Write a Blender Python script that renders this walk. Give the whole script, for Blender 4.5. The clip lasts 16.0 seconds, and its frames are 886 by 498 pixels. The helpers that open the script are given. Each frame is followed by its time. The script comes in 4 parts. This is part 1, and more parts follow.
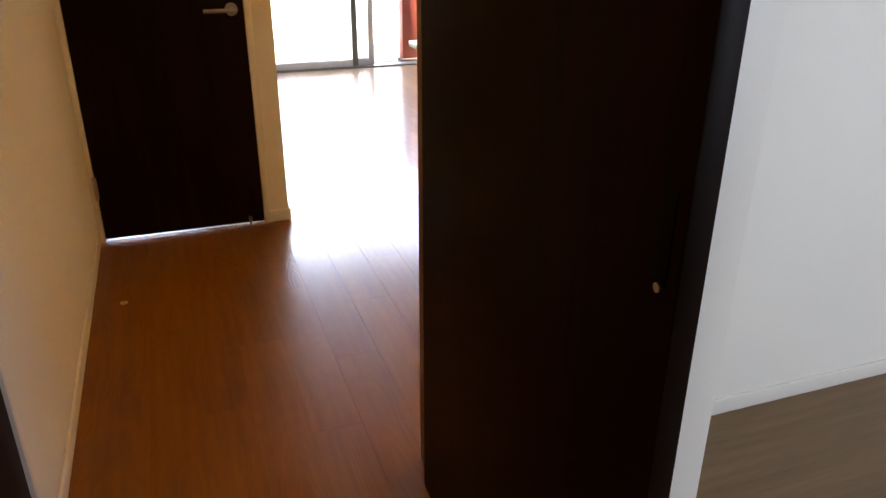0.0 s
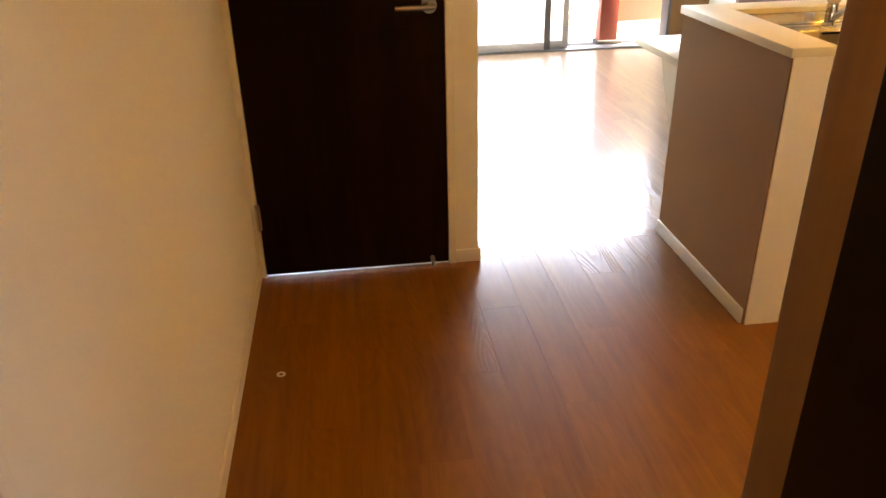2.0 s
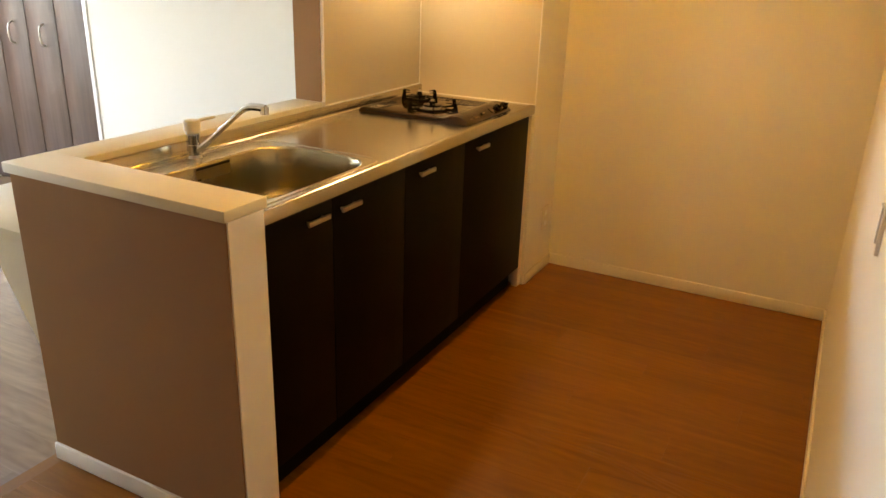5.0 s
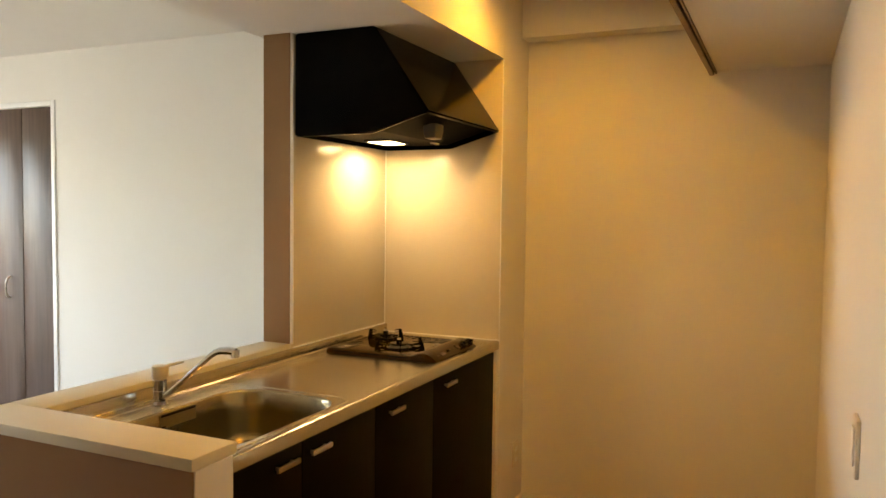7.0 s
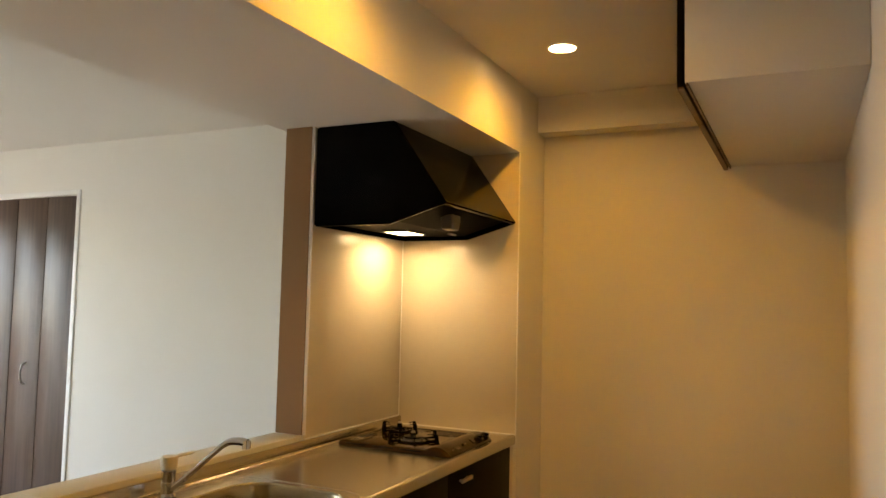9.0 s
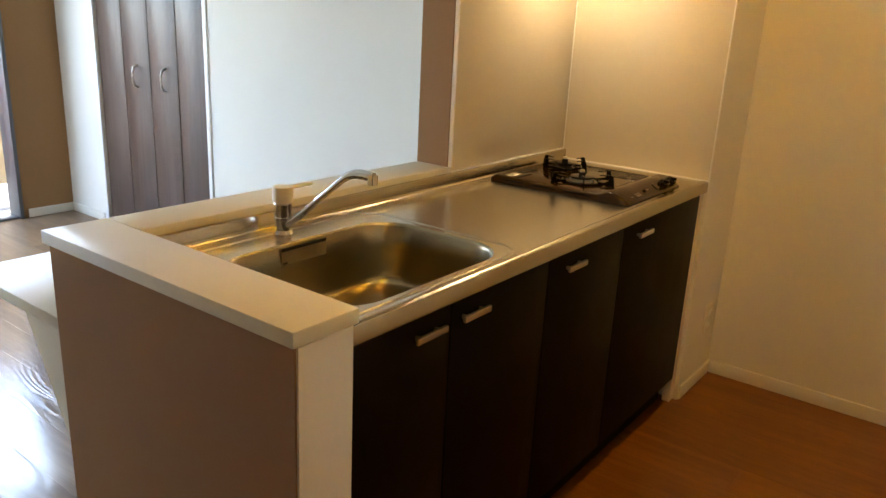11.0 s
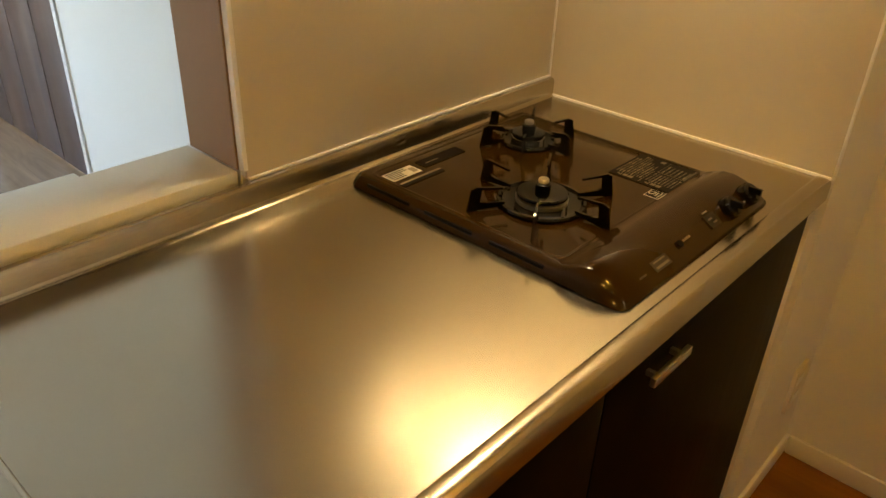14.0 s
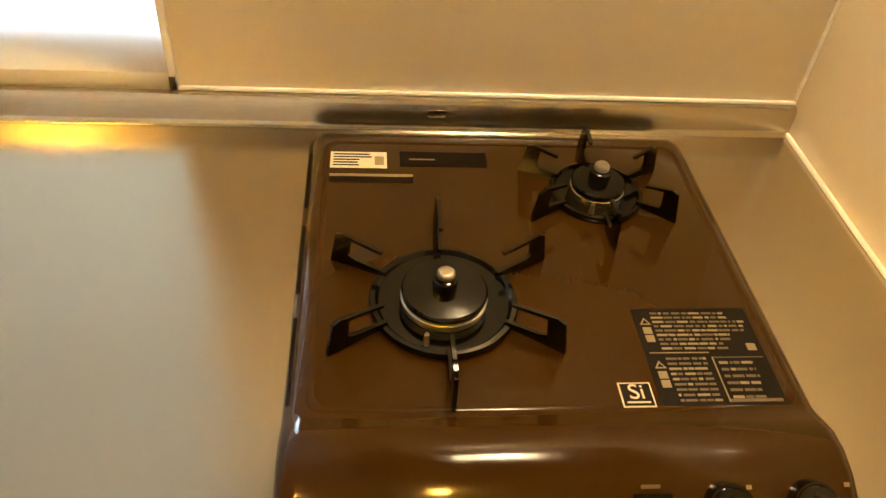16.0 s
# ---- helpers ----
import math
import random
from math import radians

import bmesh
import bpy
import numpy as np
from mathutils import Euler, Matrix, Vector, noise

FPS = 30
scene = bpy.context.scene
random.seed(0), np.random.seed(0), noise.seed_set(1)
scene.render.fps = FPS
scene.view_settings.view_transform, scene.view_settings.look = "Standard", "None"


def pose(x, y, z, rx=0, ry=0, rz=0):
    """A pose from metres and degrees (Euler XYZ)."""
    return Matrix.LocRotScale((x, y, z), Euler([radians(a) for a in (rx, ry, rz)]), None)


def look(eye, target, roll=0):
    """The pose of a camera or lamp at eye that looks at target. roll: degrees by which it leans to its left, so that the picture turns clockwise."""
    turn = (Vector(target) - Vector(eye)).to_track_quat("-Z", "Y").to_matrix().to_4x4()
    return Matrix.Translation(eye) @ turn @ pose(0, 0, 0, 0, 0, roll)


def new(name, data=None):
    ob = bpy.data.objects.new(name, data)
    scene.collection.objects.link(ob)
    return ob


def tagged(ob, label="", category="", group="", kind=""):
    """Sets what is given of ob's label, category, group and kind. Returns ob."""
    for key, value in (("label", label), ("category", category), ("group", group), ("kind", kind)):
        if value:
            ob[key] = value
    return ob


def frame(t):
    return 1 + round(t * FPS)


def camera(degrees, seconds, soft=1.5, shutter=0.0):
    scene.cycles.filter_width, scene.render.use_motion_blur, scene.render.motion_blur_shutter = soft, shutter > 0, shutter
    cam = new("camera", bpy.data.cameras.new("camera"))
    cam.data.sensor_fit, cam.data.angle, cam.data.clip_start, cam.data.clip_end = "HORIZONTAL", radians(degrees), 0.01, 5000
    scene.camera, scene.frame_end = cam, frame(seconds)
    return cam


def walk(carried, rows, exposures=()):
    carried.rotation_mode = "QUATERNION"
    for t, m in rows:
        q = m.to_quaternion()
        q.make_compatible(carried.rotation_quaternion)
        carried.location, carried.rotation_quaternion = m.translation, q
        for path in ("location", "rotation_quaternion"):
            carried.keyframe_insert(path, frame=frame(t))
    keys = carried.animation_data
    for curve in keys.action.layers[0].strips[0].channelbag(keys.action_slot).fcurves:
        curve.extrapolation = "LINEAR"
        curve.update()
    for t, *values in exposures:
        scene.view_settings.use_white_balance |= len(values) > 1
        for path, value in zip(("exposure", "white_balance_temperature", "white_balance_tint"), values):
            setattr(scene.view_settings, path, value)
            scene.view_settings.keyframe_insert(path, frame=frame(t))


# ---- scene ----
cam = camera(60.8, 16.0, soft=1.5)
PATH = [
    (0, (-1.227, -2.788, 1.354), (-0.609, -1.073, 0.532), 0.3),
    (0.5, (-1.258, -2.678, 1.37), (-0.897, -0.892, 0.545), -0.5),
    (1, (-1.274, -2.501, 1.361), (-0.945, -0.722, 0.508), -0.9),
    (1.5, (-1.247, -2.264, 1.357), (-0.984, -0.472, 0.507), -1.0),
    (2, (-1.234, -1.971, 1.369), (-1.019, -0.198, 0.468), -1.3),
    (2.5, (-1.24, -1.696, 1.381), (-0.763, 0.024, 0.477), -1.8),
    (3, (-1.198, -1.456, 1.382), (-0.472, 0.191, 0.51), -2.2),
    (3.5, (-1.165, -1.311, 1.39), (-0.102, 0.148, 0.53), -0.9),
    (4, (-1.176, -1.192, 1.413), (0.233, -0.066, 0.55), -0.9),
    (4.2, (-1.154, -1.171, 1.425), (0.346, -0.177, 0.551), -0.9),
    (6.5, (-1.195, -1.1, 1.42), (0.608, -0.309, 1.07), 0.7),
    (7, (-1.198, -1.103, 1.426), (0.622, -0.28, 1.324), 0.7),
    (7.5, (-1.196, -1.099, 1.44), (0.624, -0.276, 1.537), 1.3),
    (8, (-1.193, -1.102, 1.429), (0.614, -0.276, 1.659), 1.3),
    (8.5, (-1.203, -1.099, 1.421), (0.596, -0.261, 1.669), 1.1),
    (9, (-1.198, -1.097, 1.423), (0.602, -0.235, 1.561), 1.3),
    (9.5, (-1.182, -1.072, 1.41), (0.607, -0.184, 1.307), 1.6),
    (10, (-1.079, -0.996, 1.4), (0.659, -0.054, 1.099), 1.0),
    (10.2, (-1.007, -0.957, 1.389), (0.69, 0.033, 1.013), 1.6),
    (12.3, (-0.189, -0.448, 1.344), (1.135, 0.761, 0.458), 1.5),
    (12.5, (-0.108, -0.397, 1.369), (1.189, 0.803, 0.433), 1.4),
    (13, (0.143, -0.296, 1.37), (1.464, 0.865, 0.418), 0.5),
    (13.5, (0.395, -0.289, 1.353), (1.72, 0.859, 0.391), 2.2),
    (14, (0.661, -0.246, 1.36), (1.951, 0.9, 0.35), 2.3),
    (14.5, (0.899, -0.2, 1.355), (2.162, 0.94, 0.302), 3.5),
    (15, (1.093, -0.177, 1.339), (2.19, 1.07, 0.225), 3.3),
    (15.5, (1.254, -0.181, 1.342), (1.898, 1.237, 0.087), 5.6),
    (16, (1.417, -0.152, 1.355), (1.618, 1.306, 0.001), 5.6),
]
# seconds, stops, kelvin, tint
EXPOSURES = [
    (0.0, 4.50, 7950, 26), (0.5, 4.40, 8500, 25), (1.0, 4.55, 8700, 24), (2.0, 4.90, 8850, 24), (2.5, 4.60, 8500, 24), (3.0, 4.20, 8600, 22), (3.5, 4.25, 8500, 22), (4.0, 4.70, 8200, 20), (6.4, 4.65, 8500, 18), (7.0, 4.30, 8400, 18), (8.0, 4.00, 8250, 18), (9.0, 3.90, 8100, 18),
    (9.5, 4.00, 7850, 18), (10.0, 3.90, 7300, 18), (12.5, 4.95, 6500, 10), (13.0, 4.90, 6600, 10), (14.0, 4.12, 7000, 12), (15.0, 4.10, 8000, 18), (15.5, 4.75, 7000, 14), (16.0, 5.05, 7000, 14),
]
DOWN_W, HALL_K, HOOD_W, BED_W, WEST_W, WIN_W, PANE_W = 1.72, 0.68, 0.48, 3.4, 1.7, 1.45, 0.4
walk(cam, [(t, look(eye, target, roll)) for t, eye, target, roll in PATH], EXPOSURES)

# ---- world, sun, lamps ----
world = bpy.data.worlds.new("world")
scene.world = world
world.use_nodes = True
wn = world.node_tree.nodes
sky = wn.new("ShaderNodeTexSky")
sky.sky_type, sky.sun_disc = "NISHITA", False
sky.sun_elevation, sky.sun_rotation = radians(50), radians(94)
wn["Background"].inputs["Strength"].default_value = 0.15
world.node_tree.links.new(sky.outputs[0], wn["Background"].inputs["Color"])

WIN_Y = 4.14                           # window wall
WARM = (1.0, 0.485, 0.012)


def lamp(name, kind, place, power, color=(1, 1, 1), size=0.1, target=None, size_y=None):
    data = bpy.data.lights.new(name, kind)
    data.energy, data.color = power, color
    ob = new(name, data)
    if kind == "AREA":
        data.shape, data.size = "DISK", size
        if size_y:
            data.shape, data.size_y = "RECTANGLE", size_y
    elif kind != "SUN":
        data.shadow_soft_size = size
    ob.matrix_world = look(place, target) if target else pose(*place)
    return ob


sun = lamp("sun", "SUN", (26.0, 3.2, 30), 3.0, (1.0, 0.95, 0.88), target=(1.0, 5.0, 0.0))
sun.data.angle = radians(0.6)
# only the first was located; the other two are unseen, added for warm light
for x, y, power in ((1.54, -0.272, DOWN_W), (0.42, -0.257, DOWN_W), (-1.2, -1.75, DOWN_W * HALL_K)):
    spot = lamp("downlight_lamp", "SPOT", (x, y, 2.388), power, WARM, 0.04)
    spot.data.spot_size, spot.data.spot_blend = radians(174), 0.9
hood_lamp = lamp("hood_lamp", "SPOT", (1.672, 0.470, 1.700), HOOD_W, (1.0, 0.70, 0.38), 0.03, target=(1.74, 0.53, 0.9))
hood_lamp.data.spot_size, hood_lamp.data.spot_blend = radians(165), 0.35
# daylight of the rooms not entered, as added lamps; bedroom and west windows unseen
# fill before a blank wall, added to brighten the bedroom
lamp("bedroom_fill_light", "AREA", (1.1, -4.17, 1.3), BED_W, (0.52, 0.73, 1.0), 1.6, target=(1.1, -1.4, 1.1), size_y=1.4)
sky_lamp = lamp("balcony_window_light", "AREA", (0.35, WIN_Y + 0.02, 1.55), WIN_W, (0.60, 0.80, 1.0), 2.05, target=(0.35, 2.9, 0.0), size_y=0.65)
sky_lamp.data.spread = radians(105)
lamp("frosted_pane_light", "AREA", (-0.05, WIN_Y + 0.024, 1.0), PANE_W, (0.60, 0.80, 1.0), 1.2, target=(-0.05, 2.0, 1.0), size_y=1.8)
lamp("west_window_light", "AREA", (-1.9, 4.02, 1.2), WEST_W, (0.76, 0.88, 1.0), 1.0, target=(-1.9, 0.0, 0.9), size_y=1.6)


# ---- materials ----
def material(name):
    m = bpy.data.materials.new(name)
    m.use_nodes = True
    return m, m.node_tree.nodes, m.node_tree.links, m.node_tree.nodes["Principled BSDF"]


def surface(name, color, rough=0.5, metal=0.0, vary=0.12, grain=60.0, bump=0.15, stretch=(1, 1, 1), coarse=3.0, coat=0.0, spec=0.5, rvary=0.1, depth=0.002):
    """A plain surface with variation at two scales, in world size."""
    m, n, l, b = material(name)
    geo = n.new("ShaderNodeNewGeometry")
    mp = n.new("ShaderNodeMapping")
    mp.inputs["Scale"].default_value = stretch
    l.new(geo.outputs["Position"], mp.inputs["Vector"])
    fine = n.new("ShaderNodeTexNoise")
    fine.inputs["Scale"].default_value, fine.inputs["Detail"].default_value = grain, 4
    wide = n.new("ShaderNodeTexNoise")
    wide.inputs["Scale"].default_value, wide.inputs["Detail"].default_value = coarse, 3
    for t in (fine, wide):
        l.new(mp.outputs[0], t.inputs["Vector"])
    mix = n.new("ShaderNodeMix")
    mix.data_type = "FLOAT"
    mix.inputs[0].default_value = 0.5
    l.new(fine.outputs[0], mix.inputs[2])
    l.new(wide.outputs[0], mix.inputs[3])
    ramp = n.new("ShaderNodeValToRGB")
    ramp.color_ramp.elements[0].position, ramp.color_ramp.elements[1].position = 0.3, 0.7
    ramp.color_ramp.elements[0].color = (*[c * (1 - vary) for c in color], 1)
    ramp.color_ramp.elements[1].color = (*[min(1, c * (1 + vary)) for c in color], 1)
    l.new(mix.outputs[0], ramp.inputs[0])
    l.new(ramp.outputs[0], b.inputs["Base Color"])
    rr = n.new("ShaderNodeMapRange")
    rr.inputs[3].default_value, rr.inputs[4].default_value = max(0.02, rough - rvary * rough), min(1, rough + rvary * rough)
    l.new(wide.outputs[0], rr.inputs[0])
    l.new(rr.outputs[0], b.inputs["Roughness"])
    if bump:
        bp = n.new("ShaderNodeBump")
        bp.inputs["Strength"].default_value, bp.inputs["Distance"].default_value = bump, depth
        l.new(fine.outputs[0], bp.inputs["Height"])
        l.new(bp.outputs[0], b.inputs["Normal"])
    b.inputs["Metallic"].default_value = metal
    b.inputs["Coat Weight"].default_value = coat
    b.inputs["Coat Roughness"].default_value = 0.08
    b.inputs["Specular IOR Level"].default_value = spec
    return m


def wood(name, dark, light, rough, along="z", scale=1.0, bump=0.1, coat=0.0, per_piece=0.0, knots=0.0, spec=0.5, coat_rough=0.12, relief=0.0):
    """Streaked grain along one axis; per_piece shifts tone and grain from piece to piece."""
    m, n, l, b = material(name)
    geo = n.new("ShaderNodeNewGeometry")
    mp = n.new("ShaderNodeMapping")
    k = {"x": (0.06, 1, 1), "y": (1, 0.06, 1), "z": (1, 1, 0.06)}[along]
    mp.inputs["Scale"].default_value = [v * scale for v in k]
    info = n.new("ShaderNodeObjectInfo")
    add = n.new("ShaderNodeVectorMath")
    add.operation = "MULTIPLY_ADD"
    l.new(info.outputs["Random"], add.inputs[0])
    add.inputs[1].default_value = (per_piece * 37, per_piece * 91, per_piece * 13)
    l.new(geo.outputs["Position"], add.inputs[2])
    l.new(add.outputs[0], mp.inputs["Vector"])
    a = n.new("ShaderNodeTexNoise")
    a.inputs["Scale"].default_value, a.inputs["Detail"].default_value, a.inputs["Distortion"].default_value = 45, 6, 0.3
    c = n.new("ShaderNodeTexNoise")
    c.inputs["Scale"].default_value, c.inputs["Detail"].default_value, c.inputs["Distortion"].default_value = 9, 4, 1.2
    l.new(mp.outputs[0], a.inputs["Vector"])
    l.new(mp.outputs[0], c.inputs["Vector"])
    mix = n.new("ShaderNodeMix")
    mix.data_type = "FLOAT"
    mix.inputs[0].default_value = 0.5
    l.new(a.outputs[0], mix.inputs[2])
    l.new(c.outputs[0], mix.inputs[3])
    height = mix.outputs[0]
    if knots:
        # cathedral figure: rings of a stretched noise field
        w = n.new("ShaderNodeTexNoise")
        w.inputs["Scale"].default_value, w.inputs["Detail"].default_value = 6, 1
        mk = n.new("ShaderNodeMapping")
        mk.inputs["Scale"].default_value = [v * scale for v in {"x": (0.22, 1.3, 1), "y": (1.3, 0.22, 1), "z": (1.3, 1.3, 0.22)}[along]]
        l.new(add.outputs[0], mk.inputs["Vector"])
        l.new(mk.outputs[0], w.inputs["Vector"])
        mul = n.new("ShaderNodeMath")
        mul.operation = "MULTIPLY"
        mul.inputs[1].default_value = 34
        l.new(w.outputs[0], mul.inputs[0])
        tri = n.new("ShaderNodeMath")
        tri.operation = "PINGPONG"
        tri.inputs[1].default_value = 1.0
        l.new(mul.outputs[0], tri.inputs[0])
        m2 = n.new("ShaderNodeMix")
        m2.data_type = "FLOAT"
        m2.inputs[0].default_value = knots
        l.new(mix.outputs[0], m2.inputs[2])
        l.new(tri.outputs[0], m2.inputs[3])
        height = m2.outputs[0]
        if relief:
            # the figure stands out in relief only in scattered patches
            patch = n.new("ShaderNodeTexNoise")
            patch.inputs["Scale"].default_value, patch.inputs["Detail"].default_value = 1.1, 1
            l.new(mk.outputs[0], patch.inputs["Vector"])
            gate = n.new("ShaderNodeMapRange")
            gate.inputs[1].default_value, gate.inputs[2].default_value = 0.52, 0.64
            l.new(patch.outputs[0], gate.inputs[0])
            figure = n.new("ShaderNodeMath")
            figure.operation = "MULTIPLY"
            l.new(tri.outputs[0], figure.inputs[0])
            l.new(gate.outputs[0], figure.inputs[1])
            raised = n.new("ShaderNodeMath")
            raised.operation = "MULTIPLY_ADD"
            raised.inputs[1].default_value = relief
            l.new(figure.outputs[0], raised.inputs[0])
            l.new(mix.outputs[0], raised.inputs[2])
    shift = n.new("ShaderNodeMath")
    shift.operation = "MULTIPLY_ADD"
    l.new(info.outputs["Random"], shift.inputs[0])
    shift.inputs[1].default_value = 0.22 * per_piece
    l.new(height, shift.inputs[2])
    ramp = n.new("ShaderNodeValToRGB")
    ramp.color_ramp.elements[0].position, ramp.color_ramp.elements[1].position = 0.32, 0.8
    ramp.color_ramp.elements[0].color, ramp.color_ramp.elements[1].color = (*dark, 1), (*light, 1)
    l.new(shift.outputs[0], ramp.inputs[0])
    l.new(ramp.outputs[0], b.inputs["Base Color"])
    rr = n.new("ShaderNodeMapRange")
    rr.inputs[3].default_value, rr.inputs[4].default_value = rough * 0.85, rough * 1.2
    l.new(height, rr.inputs[0])
    l.new(rr.outputs[0], b.inputs["Roughness"])
    if bump:
        bp = n.new("ShaderNodeBump")
        bp.inputs["Strength"].default_value, bp.inputs["Distance"].default_value = bump, 0.002
        l.new(raised.outputs[0] if relief else height, bp.inputs["Height"])
        l.new(bp.outputs[0], b.inputs["Normal"])
        if relief:
            l.new(bp.outputs[0], b.inputs["Coat Normal"])
    b.inputs["Coat Weight"].default_value = coat
    b.inputs["Coat Roughness"].default_value = coat_rough
    b.inputs["Specular IOR Level"].default_value = spec
    return m


def glass(name, rough=0.0):
    m, n, l, b = material(name)
    b.inputs["Base Color"].default_value = (0.95, 0.98, 0.97, 1)
    b.inputs["Transmission Weight"].default_value = 1
    b.inputs["Roughness"].default_value = rough
    b.inputs["IOR"].default_value = 1.2
    return m


def glowing(name, color, strength):
    m, n, l, b = material(name)
    b.inputs["Base Color"].default_value = (0.9, 0.9, 0.85, 1)
    b.inputs["Emission Color"].default_value = (*color, 1)
    b.inputs["Emission Strength"].default_value = strength
    return m


M_WALL = surface("white_wall_cloth", (0.74, 0.715, 0.645), 0.85, vary=0.03, grain=420, bump=0.35, depth=0.0012, coarse=2)
M_CEIL = surface("white_ceiling_cloth", (0.75, 0.725, 0.66), 0.9, vary=0.02, grain=300, bump=0.3, depth=0.0012)
M_TAUPE = surface("taupe_wall_cloth", (0.29, 0.158, 0.062), 0.85, vary=0.10, grain=520, bump=0.4, depth=0.0012, coarse=2)
M_TRIM = surface("cream_trim", (0.72, 0.69, 0.62), 0.45, vary=0.02, grain=120, bump=0.03)
M_POST = wood("tan_post_veneer", (0.19, 0.095, 0.036), (0.29, 0.160, 0.070), 0.5, "z", 1.0, bump=0.03)
M_DARK = wood("dark_door_veneer", (0.0045, 0.0014, 0.0005), (0.020, 0.0062, 0.0019), 0.45, "z", 1.0, bump=0.05, spec=0.06)
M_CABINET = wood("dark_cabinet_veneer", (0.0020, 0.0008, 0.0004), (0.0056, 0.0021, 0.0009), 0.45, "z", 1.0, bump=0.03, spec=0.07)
M_CLOSET = wood("brown_closet_veneer", (0.050, 0.029, 0.020), (0.140, 0.090, 0.066), 0.34, "z", 1.0, bump=0.05, per_piece=0.5, spec=0.35)
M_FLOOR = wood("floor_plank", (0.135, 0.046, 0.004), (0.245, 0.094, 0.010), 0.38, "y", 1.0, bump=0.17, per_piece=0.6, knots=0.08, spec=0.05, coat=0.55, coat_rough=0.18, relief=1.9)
# same planks as M_FLOOR, with the window's glare put into a paler colour
M_LIVFLOOR = wood("glare_paled_plank", (0.150, 0.092, 0.050), (0.285, 0.190, 0.112), 0.38, "y", 1.0, bump=0.17, per_piece=0.6, knots=0.08, spec=0.08, coat=0.9, coat_rough=0.14, relief=0.8)
M_BEDFLOOR = wood("bedroom_plank", (0.105, 0.052, 0.018), (0.20, 0.112, 0.048), 0.4, "x", 1.0, bump=0.06, knots=0.05)
M_STRIP = surface("floor_strip", (0.21, 0.088, 0.014), 0.45, vary=0.08, grain=80, bump=0.0, coat=0.5, spec=0.1)
M_JOINT = surface("floor_joint", (0.12, 0.046, 0.008), 0.6, vary=0.2)
M_STEEL = surface("brushed_steel", (0.52, 0.47, 0.375), 0.235, 1.0, vary=0.05, grain=260, bump=0.04, stretch=(0.35, 3, 3), coarse=1.5, rvary=0.06, depth=0.0004)
# darker and golder than the worktop: the warm ceiling's reflection is in this colour
M_BASIN = surface("satin_steel_basin", (0.37, 0.315, 0.20), 0.27, 1.0, vary=0.03, grain=220, bump=0, coarse=7, rvary=0.03, depth=0.0004)
M_CHROME = surface("chrome", (0.72, 0.72, 0.73), 0.07, 1.0, vary=0.02, bump=0, grain=50)
M_NICKEL = surface("satin_nickel", (0.50, 0.47, 0.42), 0.28, 1.0, vary=0.05, bump=0.02, grain=120)
M_PANEL = surface("cream_splash_panel", (0.67, 0.60, 0.46), 0.2, vary=0.015, grain=30, bump=0, coarse=2, rvary=0.0)
M_CAULK = surface("white_caulk", (0.85, 0.83, 0.78), 0.35, vary=0.03)
M_LEDGE = surface("beige_ledge_board", (0.64, 0.60, 0.45), 0.38, vary=0.06, grain=420, bump=0.06, stretch=(1, 1, 1), coarse=5)
M_ENAMEL = surface("brown_enamel", (0.027, 0.0125, 0.0022), 0.12, vary=0.05, grain=300, bump=0, coat=0.1, coarse=6, spec=0.2)
M_IRON = surface("black_enamel_iron", (0.0012, 0.0012, 0.0012), 0.09, vary=0.3, grain=200, bump=0.0, spec=0.42)
M_BLACK = surface("black_hood_paint", (0.0014, 0.0012, 0.0010), 0.12, vary=0.2, grain=120, bump=0, spec=0.06)
M_HOODIN = surface("dark_hood_inside", (0.001, 0.0008, 0.0005), 0.5, vary=0.2, grain=90, spec=0.01)
M_HOODPLATE = surface("grey_hood_plate", (0.035, 0.03, 0.022), 0.4, vary=0.1, grain=90, spec=0.3)
M_CUP = surface("grey_cup_plastic", (0.10, 0.085, 0.06), 0.4, vary=0.1, grain=90, bump=0)
M_SLOT = surface("dark_slot", (0.003, 0.0025, 0.002), 0.6, vary=0.2, spec=0.05)
M_WHITE = surface("white_plastic", (0.78, 0.77, 0.73), 0.35, vary=0.02, grain=90, bump=0.02)
M_LEVER = surface("ivory_lever_plastic", (0.60, 0.55, 0.41), 0.3, vary=0.02, grain=90, bump=0)
M_IVORY = surface("ivory_plastic", (0.70, 0.64, 0.52), 0.38, vary=0.03, grain=90, bump=0.02)
M_PAPER = surface("white_label", (0.55, 0.52, 0.44), 0.5, vary=0.04, grain=200, bump=0)
M_LABELK = surface("black_label", (0.006, 0.004, 0.003), 0.5, vary=0.2, grain=150, bump=0, spec=0.08)
M_STICKER = surface("silver_sticker", (0.24, 0.21, 0.15), 0.35, 0.6, vary=0.1, grain=150, bump=0)
M_FAINT = surface("faint_print", (0.075, 0.058, 0.032), 0.5, vary=0.2, grain=150, bump=0)
M_GOLD = surface("dull_gold_sticker", (0.030, 0.019, 0.005), 0.45, vary=0.1, grain=150, bump=0)
M_INK = surface("grey_print", (0.19, 0.155, 0.09), 0.5, vary=0.1, grain=150, bump=0)
M_BROWNEDGE = surface("brown_door_edging", (0.11, 0.055, 0.025), 0.4, vary=0.15, grain=80, bump=0.03)
M_CABWHITE = surface("white_cabinet_board", (0.70, 0.68, 0.62), 0.5, vary=0.02, grain=150, bump=0.02)
M_ALU = surface("grey_aluminium", (0.16, 0.17, 0.18), 0.4, 0.6, vary=0.08, grain=120, bump=0.02)
